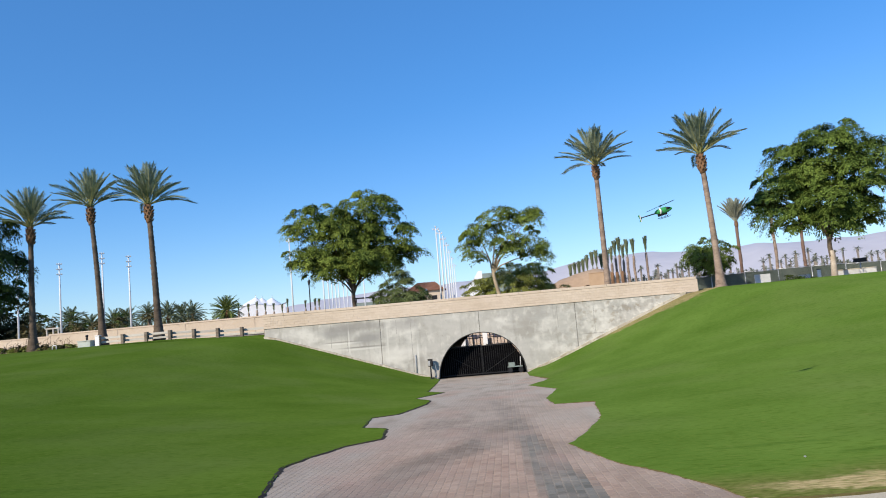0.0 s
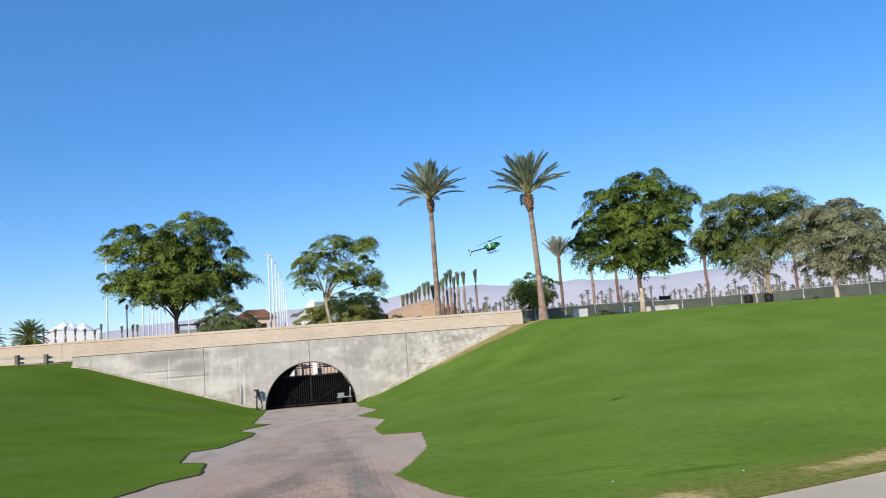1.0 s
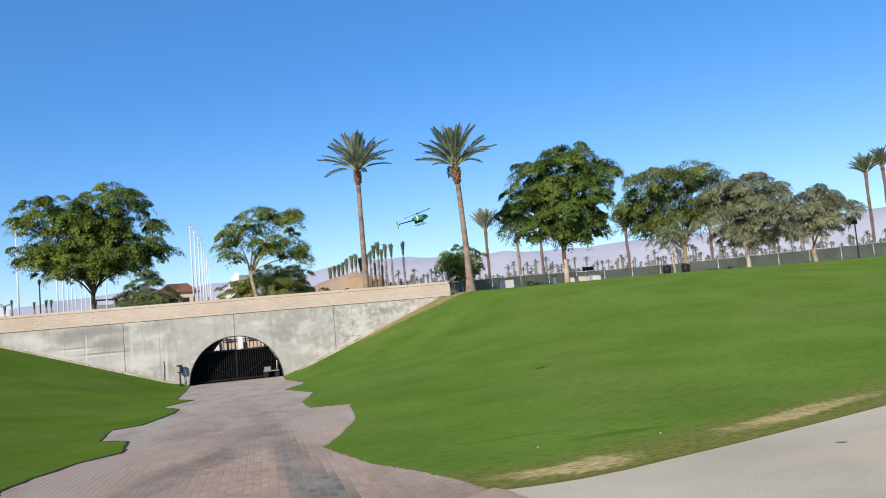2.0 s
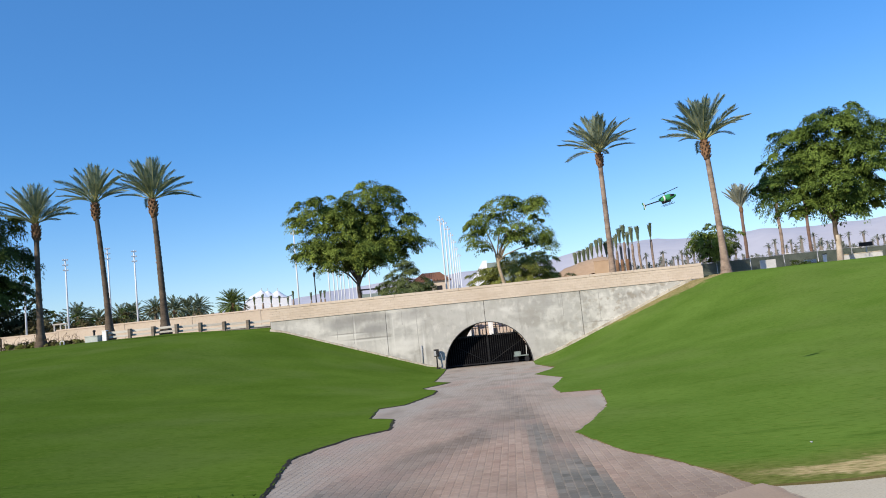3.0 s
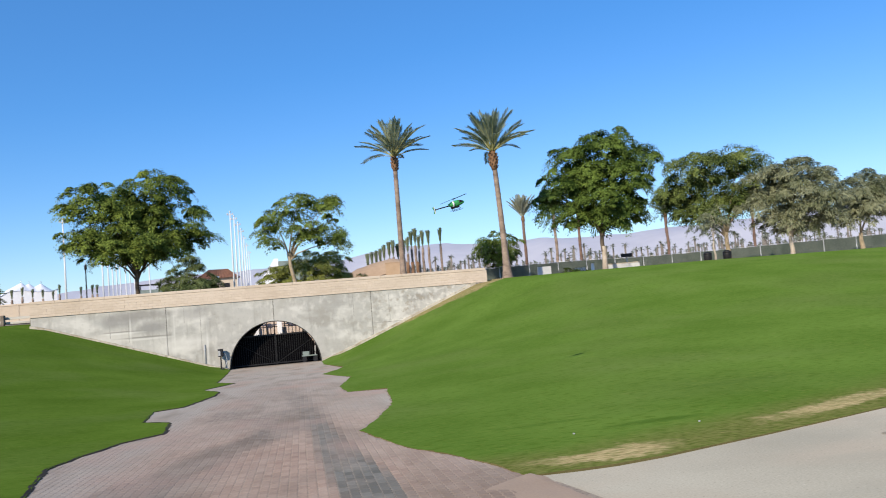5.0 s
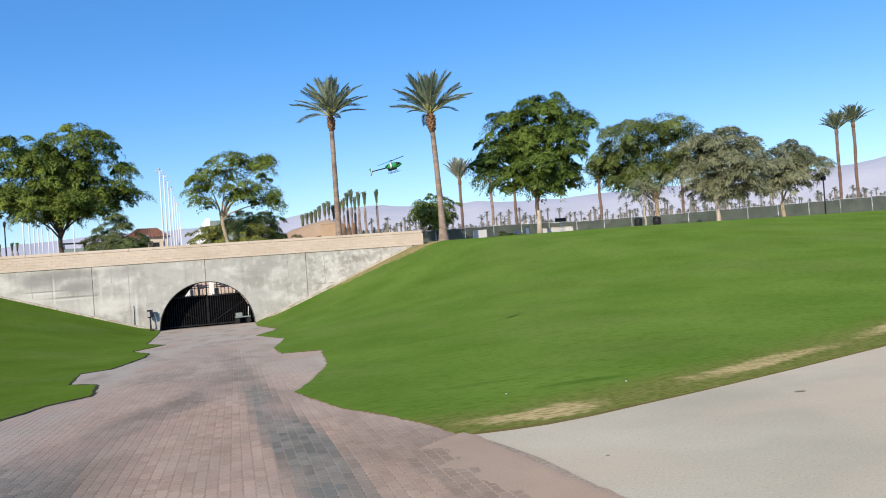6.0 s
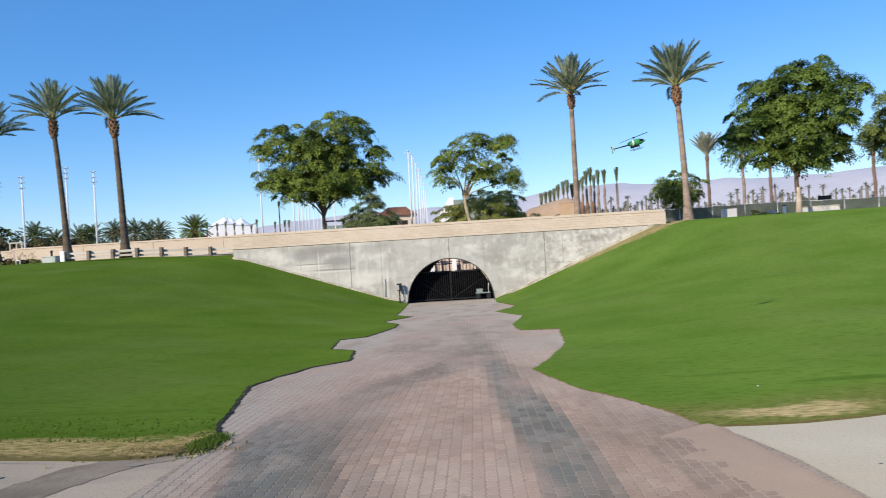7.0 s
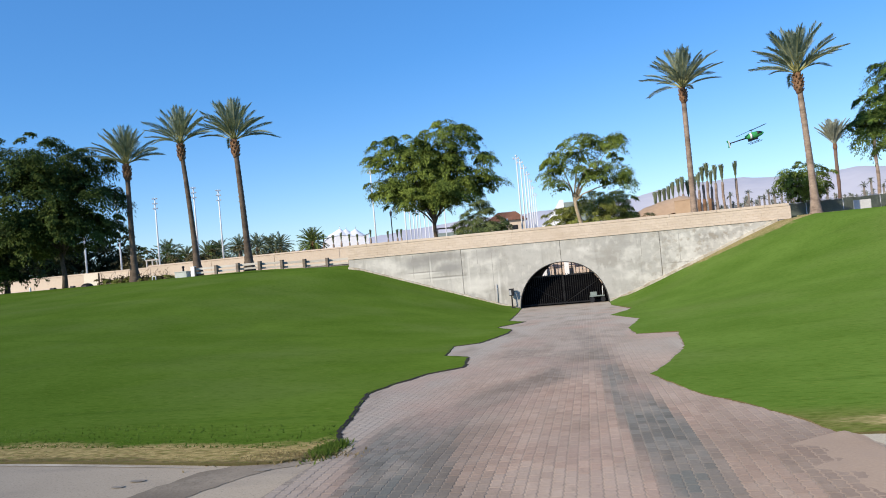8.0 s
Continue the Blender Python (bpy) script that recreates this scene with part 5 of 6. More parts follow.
# ---------------------------------------------------------------- lamps, masts and flagpoles
def floodlight(label, az, d, top):
    t = thing("floodlight_mast", label, "light mast", pose(*polar(az, d), 2.3, 0, 0, -az), "sports floodlight masts")
    h = top - 2.3
    part("pole", tube(bmesh.new(), [(0, 0, -0.3), (0, 0, h * 0.5), (0, 0, h)], [0.095, 0.08, 0.062], 10), MAST, t)
    for k, (z, n) in enumerate(((h - 0.1, 2), (h - 0.6, 2), (h - 1.1, 2))):
        arm = part("crossarm", cube(-0.26, 0.26, -0.03, 0.03, z - 0.03, z + 0.03), STEEL, t)
        for q in range(n):
            x = (q - (n - 1) / 2) * 0.36
            part("lamp", tube(bmesh.new(), [(x, -0.04, z + 0.06), (x, -0.26, z - 0.03)], [0.045, 0.075], 10), MAST, arm)


for az, el in ((-31.0, 6.43), (-28.35, 7.05), (-26.65, 6.77), (-33.5, 6.85), (-25.1, 6.6), (-35.7, 6.6)):
    floodlight("tall white steel mast with banks of sports floodlights", az, 82, up(el, 82))


def flagpole(az, d):
    t = thing("flagpole", "tall slim white flagpole without a flag", "flagpole", pose(*polar(az, d), 2.3), "avenue of flagpoles")
    part("pole", tube(bmesh.new(), [(0, 0, -0.2), (0, 0, 5), (0, 0, 10.4)], [0.10, 0.085, 0.06], 10), MAST, t)
    bm = bmesh.new()
    bmesh.ops.create_uvsphere(bm, u_segments=10, v_segments=6, radius=0.11, matrix=Matrix.Translation((0, 0, 10.5)))
    part("finial", bm, STEEL, t)
    part("collar", tube(bmesh.new(), [(0, 0, 0), (0, 0, 0.25)], [0.3, 0.24], 12), STEEL, t)
    part("truck", cube(-0.3, 0.3, -0.04, 0.04, 10.12, 10.2), STEEL, t)
    for x in (-0.27, 0.27):
        part("halyard_block", cube(x - 0.07, x + 0.07, -0.08, 0.08, 10.12, 10.34, bevel=0.02), STEEL, t)


for az, d in ((-4.48, 85), (-4.22, 89), (-3.98, 95), (-3.78, 103), (-3.62, 113), (-3.47, 125), (-3.32, 140),
              (-15.5, 86), (-13.2, 100), (-12.85, 106), (-12.58, 112), (-12.1, 120), (-11.75, 128), (-11.2, 138), (-10.2, 112), (-12.33, 116), (-11.48, 132)):
    flagpole(az, d)

lamp = thing("street_lamp", "dark post-top street lamp behind the parapet", "street lamp", pose(*polar(-14.25, 80), 2.3))
part("pole", tube(bmesh.new(), [(0, 0, -0.2), (0, 0, 0.6), (0, 0, 4.7)], [0.12, 0.07, 0.055], 10), BLACK, lamp)
part("lantern", tube(bmesh.new(), [(0, 0, 4.7), (0, 0, 4.8), (0, 0, 5.15), (0, 0, 5.25)], [0.05, 0.11, 0.14, 0.05], 10), BLACK, lamp)
part("finial", bar(0, 0, 5.25, 0, 0, 5.6, 0.03), STEEL, lamp)
marker = thing("marker_stake", "thin pale stake with a cap beside the bush", "stake", pose(*polar(-5.6, 70), 2.3))
part("stake", bar(0, 0, -0.1, 0, 0, 2.65, 0.07), PALEBARK, marker)
part("cap", cube(-0.12, 0.12, -0.12, 0.12, 2.65, 2.85, bevel=0.03), WHITE, marker)


# ---------------------------------------------------------------- smaller palms
def star_crown(n, length, lo, hi, droop, seed, feather=5):
    """A joined palm crown of feathered blades for palms that stand far off."""
    rnd = random.Random(seed)
    v, f = [], []
    for q in range(n):
        a = radians(q * 137.5 + rnd.uniform(-10, 10))
        el = radians(lo + (hi - lo) * rnd.random())
        ln = length * rnd.uniform(0.8, 1.1)
        ca, sa = math.cos(a), math.sin(a)
        prev = None
        for k in range(feather + 1):
            s = k / feather
            r, z = ln * s * math.cos(el), ln * s * math.sin(el) - droop * ln * s * s
            w = ln * 0.13 * math.sin(math.pi * min(1, 0.12 + s * 0.9))
            i = len(v)
            v += [(r * ca - w * sa, r * sa + w * ca, z - w * 0.5), (r * ca, r * sa, z), (r * ca + w * sa, r * sa - w * ca, z - w * 0.5)]
            if prev is not None:
                f += [(prev, prev + 1, i + 1, i), (prev + 1, prev + 2, i + 2, i + 1)]
            prev = i
    return v, f


def crown_mesh(n, lo, hi, kinds_of, scale, seed, spread=1.0):
    """A crown joined from whole fronds, for palms further off."""
    rnd = random.Random(seed)
    vs, ls, st, tot = [], [], [], 0
    for q in range(n):
        src = FRONDS[rnd.choice(kinds_of)]
        co = np.empty(len(src.vertices) * 3)
        src.vertices.foreach_get("co", co)
        m = pose(0, 0, 0, 0, 0, q * 137.5 + rnd.uniform(-14, 14)) @ pose(0, 0, 0, rnd.uniform(-30, 30), -(lo + (hi - lo) * (1 - (q / n) ** spread)), 0) @ Matrix.Scale(scale * rnd.uniform(0.85, 1.08), 4)
        co = co.reshape(-1, 3) @ np.array(m.to_3x3()).T
        lv = np.empty(len(src.loops), np.int32)
        src.loops.foreach_get("vertex_index", lv)
        ps = np.empty(len(src.polygons), np.int32)
        src.polygons.foreach_get("loop_start", ps)
        st.append(ps + sum(len(x) for x in ls))
        ls.append(lv + tot)
        vs.append(co)
        tot += len(co)
    v, l, p = np.concatenate(vs), np.concatenate(ls), np.concatenate(st)
    me = bpy.data.meshes.new("crown")
    me.vertices.add(len(v))
    me.vertices.foreach_set("co", v.astype(np.float32).ravel())
    me.loops.add(len(l))
    me.loops.foreach_set("vertex_index", l.astype(np.int32))
    me.polygons.add(len(p))
    me.polygons.foreach_set("loop_start", p.astype(np.int32))
    me.update(calc_edges=True)
    me.materials.append(FARLEAF)
    return me


TIED = [crown_mesh(26, 84, 90, (4,), 0.85, s) for s in (1, 2, 3)]
ROUND = [crown_mesh(60, -35, 86, (0, 1, 3), 0.85, s) for s in (4, 5, 6)]
DENSE = crown_mesh(90, -50, 88, (0, 1, 3), 0.62, 9)
DENSE.materials[0] = FANLEAF
PALE = crown_mesh(46, 50, 89, (2, 2, 4), 0.9, 11)
PALE.materials[0] = STRAWLEAF
UPRIGHT = [crown_mesh(34, 35, 88, (0, 2), 0.78, s) for s in (7, 8)]


def small_palm(label, az, d, z0, h, crown, seed, group, scale=1.0, r=0.2, bark=None):
    rnd = random.Random(seed)
    t = thing("palm", label, "palm tree", pose(*polar(az, d), z0, 0, 0, rnd.uniform(0, 360)), group)
    bm = bmesh.new()
    k = 10
    tube(bm, [(0, 0, -0.3)] + [(0.05 * math.sin(i), 0, h * i / k) for i in range(k + 1)], [r * 1.3] + [r * (1.12 if i % 2 else 0.95) for i in range(k + 1)], 8)
    part("trunk", bm, bark or PALMBARK, t)
    part("boot_knob", tube(bmesh.new(), [(0, 0, h - 0.5), (0, 0, h - 0.2), (0, 0, h + 0.25)], [r, r * (1.1 if group.startswith("row") else 1.35), r * 0.9], 9), PALMBARK if group.startswith("row") else BOOT, t)
    part_of("crown", crown, None, t, m=Matrix.Translation((0, 0, h)) @ Matrix.Scale(scale, 4))
    return t


random.seed(9)
tied = [(5.30, 3.45), (5.62, 3.55), (5.95, 3.62), (6.25, 3.75), (6.55, 4.0), (6.95, 4.2), (7.25, 4.3), (8.35, 4.45), (8.65, 4.85), (8.95, 5.05), (9.2, 4.55), (9.5, 4.85), (9.95, 4.85), (10.85, 4.95), (8.05, 4.2), (7.6, 4.0)]
for k, (az, el) in enumerate(tied):
    d = 110 - 1.2 * k if k < 7 else 103 + random.uniform(-3, 4)
    small_palm("transplanted date palm with its fronds tied up", az, d, 2.3, up(el, d) - 2.3 - 1.9, TIED[k % 3], k, "row of tied-up palms", 1.05, 0.155)
for k, az in enumerate((-22.9, -20.1, -19.4, -18.7, -18.1, -17.5, -16.9, -16.3, -15.9, -14.6, -13.9, -13.6, -9.6, -9.0)):
    d = 112 + random.uniform(-5, 5)
    small_palm("short dark young palm with tied fronds", az, d, 2.3, 3.4 + random.uniform(-0.4, 0.5), TIED[k % 3], 40 + k, "row of young palms", 0.62, 0.13)
for k, (az, el) in enumerate(((-27.7, 3.0), (-26.9, 3.15), (-25.5, 3.3), (-24.2, 3.25), (-23.3, 3.2), (-22.6, 3.2), (-30.4, 3.3), (-29.2, 2.9), (-33.2, 2.9))):
    d = 118 + 4 * (k % 3)
    small_palm("short bushy date palm behind the tan wall", az, d, 2.3, up(el, d) - 2.3 - 2.0, ROUND[k % 3], 60 + k, "grove of short palms", 0.95, 0.25)
fan = small_palm("short fan palm with a dense round crown", -20.25, 84, 2.3, 2.75, DENSE, 75, "grove of short palms", 1.0, 0.25)
fan.name = "fan_palm"
for k, (az, el, d) in enumerate(((17.2, 6.6, 86), (19.5, 6.6, 88), (21.25, 6.8, 90), (27.5, 5.3, 90), (33.3, 5.0, 94), (43.4, 6.9, 97), (44.4, 7.2, 99))):
    small_palm("date palm with a reddish trunk beyond the fence", az, d, 2.3, up(el, d) - 2.3 - (1.7 if k == 0 else 0.9), PALE if k == 0 else UPRIGHT[k % 2], 80 + k, "palms beyond the fence", 1.0, 0.165, REDBARK if k != 1 else PALMBARK)

# plantation of palms far away, as one mass
random.seed(12)
fv, ff, fm = [], [], []
for k in range(620):
    az = random.uniform(4.5, 52)
    d = random.uniform(170, 330)
    px, py = polar(az, d)
    h = random.uniform(4.5, 8.5) + (d - 170) * 0.012
    i = len(fv)
    fv += [(px - 0.25, py, 2.2), (px + 0.25, py, 2.2), (px + 0.2, py, 2.3 + h), (px - 0.2, py, 2.3 + h)]
    ff.append((i, i + 1, i + 2, i + 3))
    fm.append(1)
    v, f = star_crown(18, 1.2, -30, 85, 0.4, k, 2)
    i = len(fv)
    fv += [(x + px, y + py, z + 2.3 + h) for x, y, z in v]
    ff += [tuple(q + i for q in w) for w in f]
    fm += [0] * len(f)
me = bpy.data.meshes.new("palm_plantation")
me.from_pydata(fv, [], ff)
me.materials.append(HAZELEAF)
me.materials.append(FARTRUNK)
me.polygons.foreach_set("material_index", fm)
tagged(part_of("palm_plantation", me, None), "distant plantation of date palms on the plain, paled for haze", "palm grove", kind="stuff")
hedge("far_scrub", "band of scrub on the plain, haze painted in as grey-green", 4, 52, 260, 2.2, 5.0, 77, HAZELEAF, 3.2, 40)

# ---------------------------------------------------------------- east side: fence and what stands by it
fence = thing("windscreen_fence", "chain fence hung with dark green windscreen", "fence", kind="structure")
F_AZ = [8.5, 14.3, 20, 27, 35, 41.5, 48, 54]
F_D = [76, 74, 80, 84, 84, 88, 94, 100]
az, k, prev = 8.5, 0, None
random.seed(3)
while az < 54:
    d = float(np.interp(az, F_AZ, F_D))
    p = Vector((*polar(az, d), 2.25))
    h = 0.0327 * d - 0.6 - 0.2 * ease((az - 22) / 5)
    part("post", tube(bmesh.new(), [(p.x, p.y, 1.9), (p.x, p.y, 2.25 + h + 0.06)], [0.04, 0.04], 6), STEEL, fence)
    if prev:
        bm = bmesh.new()
        n = 6
        rows = []
        for i in range(n + 1):
            q = prev.lerp(p, i / n)
            sag = 0.03 * math.sin(i / n * math.pi) + random.uniform(0, 0.015)
            bulge = 0.04 * math.sin(i / n * math.pi * 2 + k)
            rows.append([bm.verts.new((q.x, q.y + bulge * b, z)) for z, b in ((2.1, 0), (2.3 + h * 0.5, 1), (2.25 + h - sag, 0))])
        for a, b in zip(rows, rows[1:]):
            for j in range(2):
                bm.faces.new((a[j], b[j], b[j + 1], a[j + 1]))
        bmesh.ops.solidify(bm, geom=bm.faces[:], thickness=0.01)
        part("screen_panel", bm, GREENSCREEN, fence)
        part("top_rail", bar(prev.x, prev.y, 2.25 + h + 0.03, p.x, p.y, 2.25 + h + 0.03, 0.025, 6), STEEL, fence)
    prev = p
    az += math.degrees(2.9 / d)
    k += 1


def slab_thing(name, label, cat, az, d, z0, w, h, t, material, feet=True, cap=None):
    e = thing(name, label, cat, pose(*polar(az, d), z0, 0, 0, -az))
    part("panel", cube(-w / 2, w / 2, -t / 2, t / 2, 0.08 if feet else -0.1, h, bevel=0.015), material, e)
    if feet:
        for x in (-w * 0.42, w * 0.42):
            part("foot", cube(x - 0.04, x + 0.04, -t / 2 - 0.1, t / 2 + 0.1, -0.1, 0.09), STEEL, e)
    if cap:
        part("cap", cube(-w / 2 - 0.03, w / 2 + 0.03, -t / 2 - 0.03, t / 2 + 0.03, h, h + 0.06, bevel=0.01), cap, e)
    return e


slab_thing("notice_board", "pale grey blank board standing by the fence", "board", 18.45, 53, 2.35, 0.95, 0.82, 0.06, BOARD)
slab_thing("notice_board", "smaller pale board leaning by the fence", "board", 21.1, 62, 2.35, 0.8, 0.75, 0.06, BOARD)
slab_thing("marker_post", "white marker post with a dark cap", "post", 22.0, 60, 2.35, 0.24, 0.95, 0.2, WHITE, False, BLACK)
slab_thing("low_wall", "low pale grey planter wall near the whitewashed trunk", "wall", 24.2, 57, 2.35, 2.35, 0.66, 0.4, BOARD, False, CURB)
sign = thing("sign", "small black sign on a thin post", "sign", pose(*polar(24.5, 60), 2.35, 0, 0, -24.5))
part("post", bar(0, 0, -0.1, 0, 0, 1.25, 0.03), STEEL, sign)
part("board", cube(-0.42, 0.42, -0.05, 0.0, 1.2, 1.48, bevel=0.01), BLACK, sign)
for az in (31.4, 30.1):
    b = thing("litter_bin", "black round litter bin by the fence", "bin", pose(*polar(az, 58), 2.35))
    part("body", tube(bmesh.new(), [(0, 0, -0.05), (0, 0, 0.7), (0, 0, 0.78)], [0.26, 0.3, 0.3], 14), BLACK, b)
    part("lid", tube(bmesh.new(), [(0, 0, 0.78), (0, 0, 0.9), (0, 0, 0.98)], [0.31, 0.27, 0.1], 14), BLACK, b)
tree("low_shrub", "low dark green shrub by the fence", 20.1, 56, 2.35, [(0, 0.35, 0.8, 0.35), (0.9, 0.25, 0.8, 0.25)], LEAF_DARK, BARK, 0.1, 0.03, 90, per=80, size=0.11, droop=0.1, clump=0.32, cat="shrub", cover=3)
tree("low_shrub", "wide low dark shrub by the fence", 21.4, 58, 2.35, [(0, 0.2, 1.0, 0.2), (-0.8, 0.2, 0.7, 0.2)], LEAF_DARK, BARK, 0.1, 0.03, 91, per=80, size=0.11, droop=0.1, clump=0.32, cat="shrub", cover=3)
pad = part("concrete_pad", cube(34.6, 42.6, 47.5, 49.5, 2.2, 2.46), CURB)
tagged(pad, "pale concrete pad on the lawn's crest", "pad", kind="structure")
pole = thing("sign_pole", "thin dark pole by the fence", "pole", pose(*polar(42.4, 74), 2.3))
part("shaft", bar(0, 0, -0.2, 0, 0, 3.6, 0.06), BLACK, pole)
part("head", cube(-0.2, 0.2, -0.1, 0.1, 3.4, 3.75, bevel=0.02), BLACK, pole)
curb_e = part("curb", cube(WX1 - 0.02, WX1 + 6.0, 45.4, 45.6, 2.2, 2.455, bevel=0.02), CURB)
tagged(curb_e, "pale kerb at the wall's end", "curb", kind="structure")

# ---------------------------------------------------------------- mound, tents, buildings
bm = bmesh.new()
grid = []
for j in range(9):
    row = []
    for i in range(25):
        az = 2.4 + 6.9 * i / 24
        d = 88 + 10 * j / 8
        s = float(np.interp(az, [2.4, 3.3, 4.4, 6.0, 7.2, 8.3, 9.3], [0, 0.58, 0.78, 0.94, 1.0, 0.9, 0]))
        z = 2.25 + 4.62 * s * math.sin(math.pi * min(1, 0.15 + j / 8)) ** 0.7 + 0.12 * noise.noise((i * 0.6, j * 0.7, 2))
        row.append(bm.verts.new((*polar(az, d), z if 0 < i < 24 else 2.1)))
    grid.append(row)
for a, b in zip(grid, grid[1:]):
    for i in range(24):
        bm.faces.new((a[i], a[i + 1], b[i + 1], b[i])).smooth = True
tagged(part("earth_mound", bm, MOUND), "smooth tan earth mound behind the parapet", "mound", kind="structure")
kiosk = thing("block_hut", "low tan block hut with dark posts beside the mound", "hut", pose(*polar(7.3, 74), 2.3, 0, 0, -7.3))
part("wall", cube(-0.9, 0.9, -0.8, 0.8, -0.1, 3.05, bevel=0.02), MOUND, kiosk)
part("roof", cube(-0.93, 0.93, -0.83, 0.83, 3.05, 3.12, bevel=0.02), MOUND, kiosk)
for x in (1.25, 1.7, 2.2):
    part("post", bar(x, -0.5, -0.1, x + 0.03, -0.5, 3.0, 0.15), BOOT, kiosk, "dark stump post")

tent = thing("event_tent", "white canvas event tent with three peaks", "tent", pose(*polar(-17.6, 150), 2.3, 0, 0, 17.6) @ Matrix.Diagonal((1.08, 1.0, 1.08, 1)))
PEAKS = ((-1.3, 7.4), (-0.2, 7.2), (1.5, 7.1))


def canvas_z(x, y):
    z = 4.2
    for px, h in PEAKS:
        r = math.hypot((x - px) * (0.7 if x < px else 1.05), y * 0.7)
        z = max(z, h - 0.95 * r + 0.12 * r * r)
    return max(1.6, z - 0.5 * max(0, abs(x - 0.3) - 3.6))


me = sheet(list(np.linspace(-4.4, 3.9, 48)), list(np.linspace(-3, 3, 20)), lambda x, y: (x, y, canvas_z(x, y)))
part_of("canopy", me, TENT, tent)
part("side_wall", prism([(-4.2, 0), (3.7, 0)] + [(x, canvas_z(x, 2.9) - 0.03) for x in np.linspace(3.7, -4.2, 24)], -2.88, 2.88), TENT, tent)
for x, h in PEAKS:
    part("mast", bar(x, 0, h - 0.3, x, 0, h + 0.3, 0.05), STEEL, tent)

house = thing("clubhouse", "low house with a red clay tile roof", "house", pose(*polar(-5.5, 125), 2.3, 0, 0, 5.5))
part("wall", cube(-3.0, 2.6, -2, 2, -0.2, 5.3), STUCCO, house)
bm = bmesh.new()
vs = [bm.verts.new(p) for p in ((-3.5, -2.5, 5.25), (3.1, -2.5, 5.25), (3.1, 2.5, 5.25), (-3.5, 2.5, 5.25), (-1.6, 0, 6.7), (1.2, 0, 6.7))]
for f in ((0, 1, 5, 4), (1, 2, 5), (2, 3, 4, 5), (3, 0, 4), (3, 2, 1, 0)):
    bm.faces.new([vs[i] for i in f])
roof = part("roof", bm, ROOF, house)
for k in range(13):
    x = -3.2 + k * 0.5
    part("tile_ridge", bar(x, -2.52, 5.30, x * 0.45, -0.03, 6.73, 0.05, 5), ROOF, roof)
part("window", cube(-1.5, -0.6, -2.04, -1.96, 3.2, 4.4), BLACK, house)
part("window", cube(0.6, 1.5, -2.04, -1.96, 3.2, 4.4), BLACK, house)
hall = thing("white_hall", "white angular canopy beside a grey hall", "hall", pose(*polar(-1.7, 140), 2.3, 0, 0, 1.7))
part("canopy", prism([(-3.2, 3.4), (-2.8, 3.0), (1.0, 5.4), (1.0, 8.7), (0.3, 8.7)], -2, 2), TENT, hall)
part("wall", cube(1.0, 6.5, -2, 3, -0.2, 8.2), GREYBOX, hall)
part("side_wall", cube(-3.2, 1.0, -1.9, 2, -0.2, 4.6), TENT, hall)
terrace = thing("grandstand", "stepped grey grandstand beyond the flagpoles", "grandstand", pose(*polar(-10.3, 165), 2.3, 0, 0, 10.3))
for k in range(5):
    part("step", cube(-3.6 + 0.35 * k, 4.2 - 0.2 * k, k * 0.9, k * 0.9 + 1.0, 0, 2.2 + 0.95 * k), GREYBOX, terrace)
part("canopy", cube(-1.8, 2.2, 2.5, 5.5, 6.9, 7.1), BLACK, terrace)
for x in (-1.6, 2.0):
    part("column", bar(x, 4.8, 5, x, 4.8, 6.95, 0.1), BLACK, terrace)

# mountains along the horizon
M_AZ = [-70, -40, -25, -15, -8, -2, 3, 5, 7, 10, 14, 18, 22, 26, 31, 37, 42, 46, 60, 80]
M_EL = [1.0, 1.2, 1.5, 2.6, 3.1, 3.2, 3.4, 3.75, 4.05, 4.15, 3.85, 3.8, 3.65, 3.65, 3.8, 3.85, 4.0, 4.3, 4.2, 3.0]
v, f = [], []
n = 260
for i in range(n + 1):
    az = -70 + 150 * i / n
    el = float(np.interp(az, M_AZ, M_EL)) + 0.16 * noise.fractal((az * 0.35, 0, 7), 0.9, 2.1, 5)
    for k, (d, s) in enumerate(((2000, 0.0), (2200, 0.35), (2400, 0.72), (2650, 1.0), (3000, 0.8))):
        r = d + 60 * noise.noise((az * 0.5, k * 3.1, 0))
        v.append((*polar(az, r), 2 + (up(el, 2650) - 2) * s * (1 + 0.12 * noise.noise((az * 0.9, k * 1.7, 5))) if k < 3 else 2 + (up(el, r) - 2) * s))
for i in range(n):
    for k in range(4):
        a = i * 5 + k
        f.append((a, a + 1, a + 6, a + 5))
me = bpy.data.meshes.new("mountains")
me.from_pydata(v, [], f)
me.polygons.foreach_set("use_smooth", [True] * len(f))
tagged(part_of("mountains", me, ROCK), "desert mountains on the horizon, haze painted in as pale mauve", "mountains", kind="structure")

# ---------------------------------------------------------------- model helicopter in the air
heli = thing("model_helicopter", "small radio-controlled helicopter in flight, green canopy", "model helicopter", pose(2.78, 12.72, 3.18, 12, -14, 8) @ Matrix.Scale(0.42, 4))
bm = bmesh.new()
prev = None
for k in range(13):
    s = k / 12
    x = -0.34 + 0.72 * s
    r = 0.115 * math.sin(math.pi * (0.08 + 0.88 * s)) ** 0.7
    ring = [bm.verts.new((x, r * 0.75 * math.cos(a), 0.03 - 0.03 * s + r * 1.15 * math.sin(a))) for a in np.linspace(0, 2 * math.pi, 13)[:-1]]
    if prev:
        for i in range(12):
            bm.faces.new((prev[i], ring[i], ring[(i + 1) % 12], prev[(i + 1) % 12])).smooth = True
    else:
        bm.faces.new(ring[::-1])
    prev = ring
bm.faces.new(prev)
canopy = part("canopy", bm, LIME, heli)
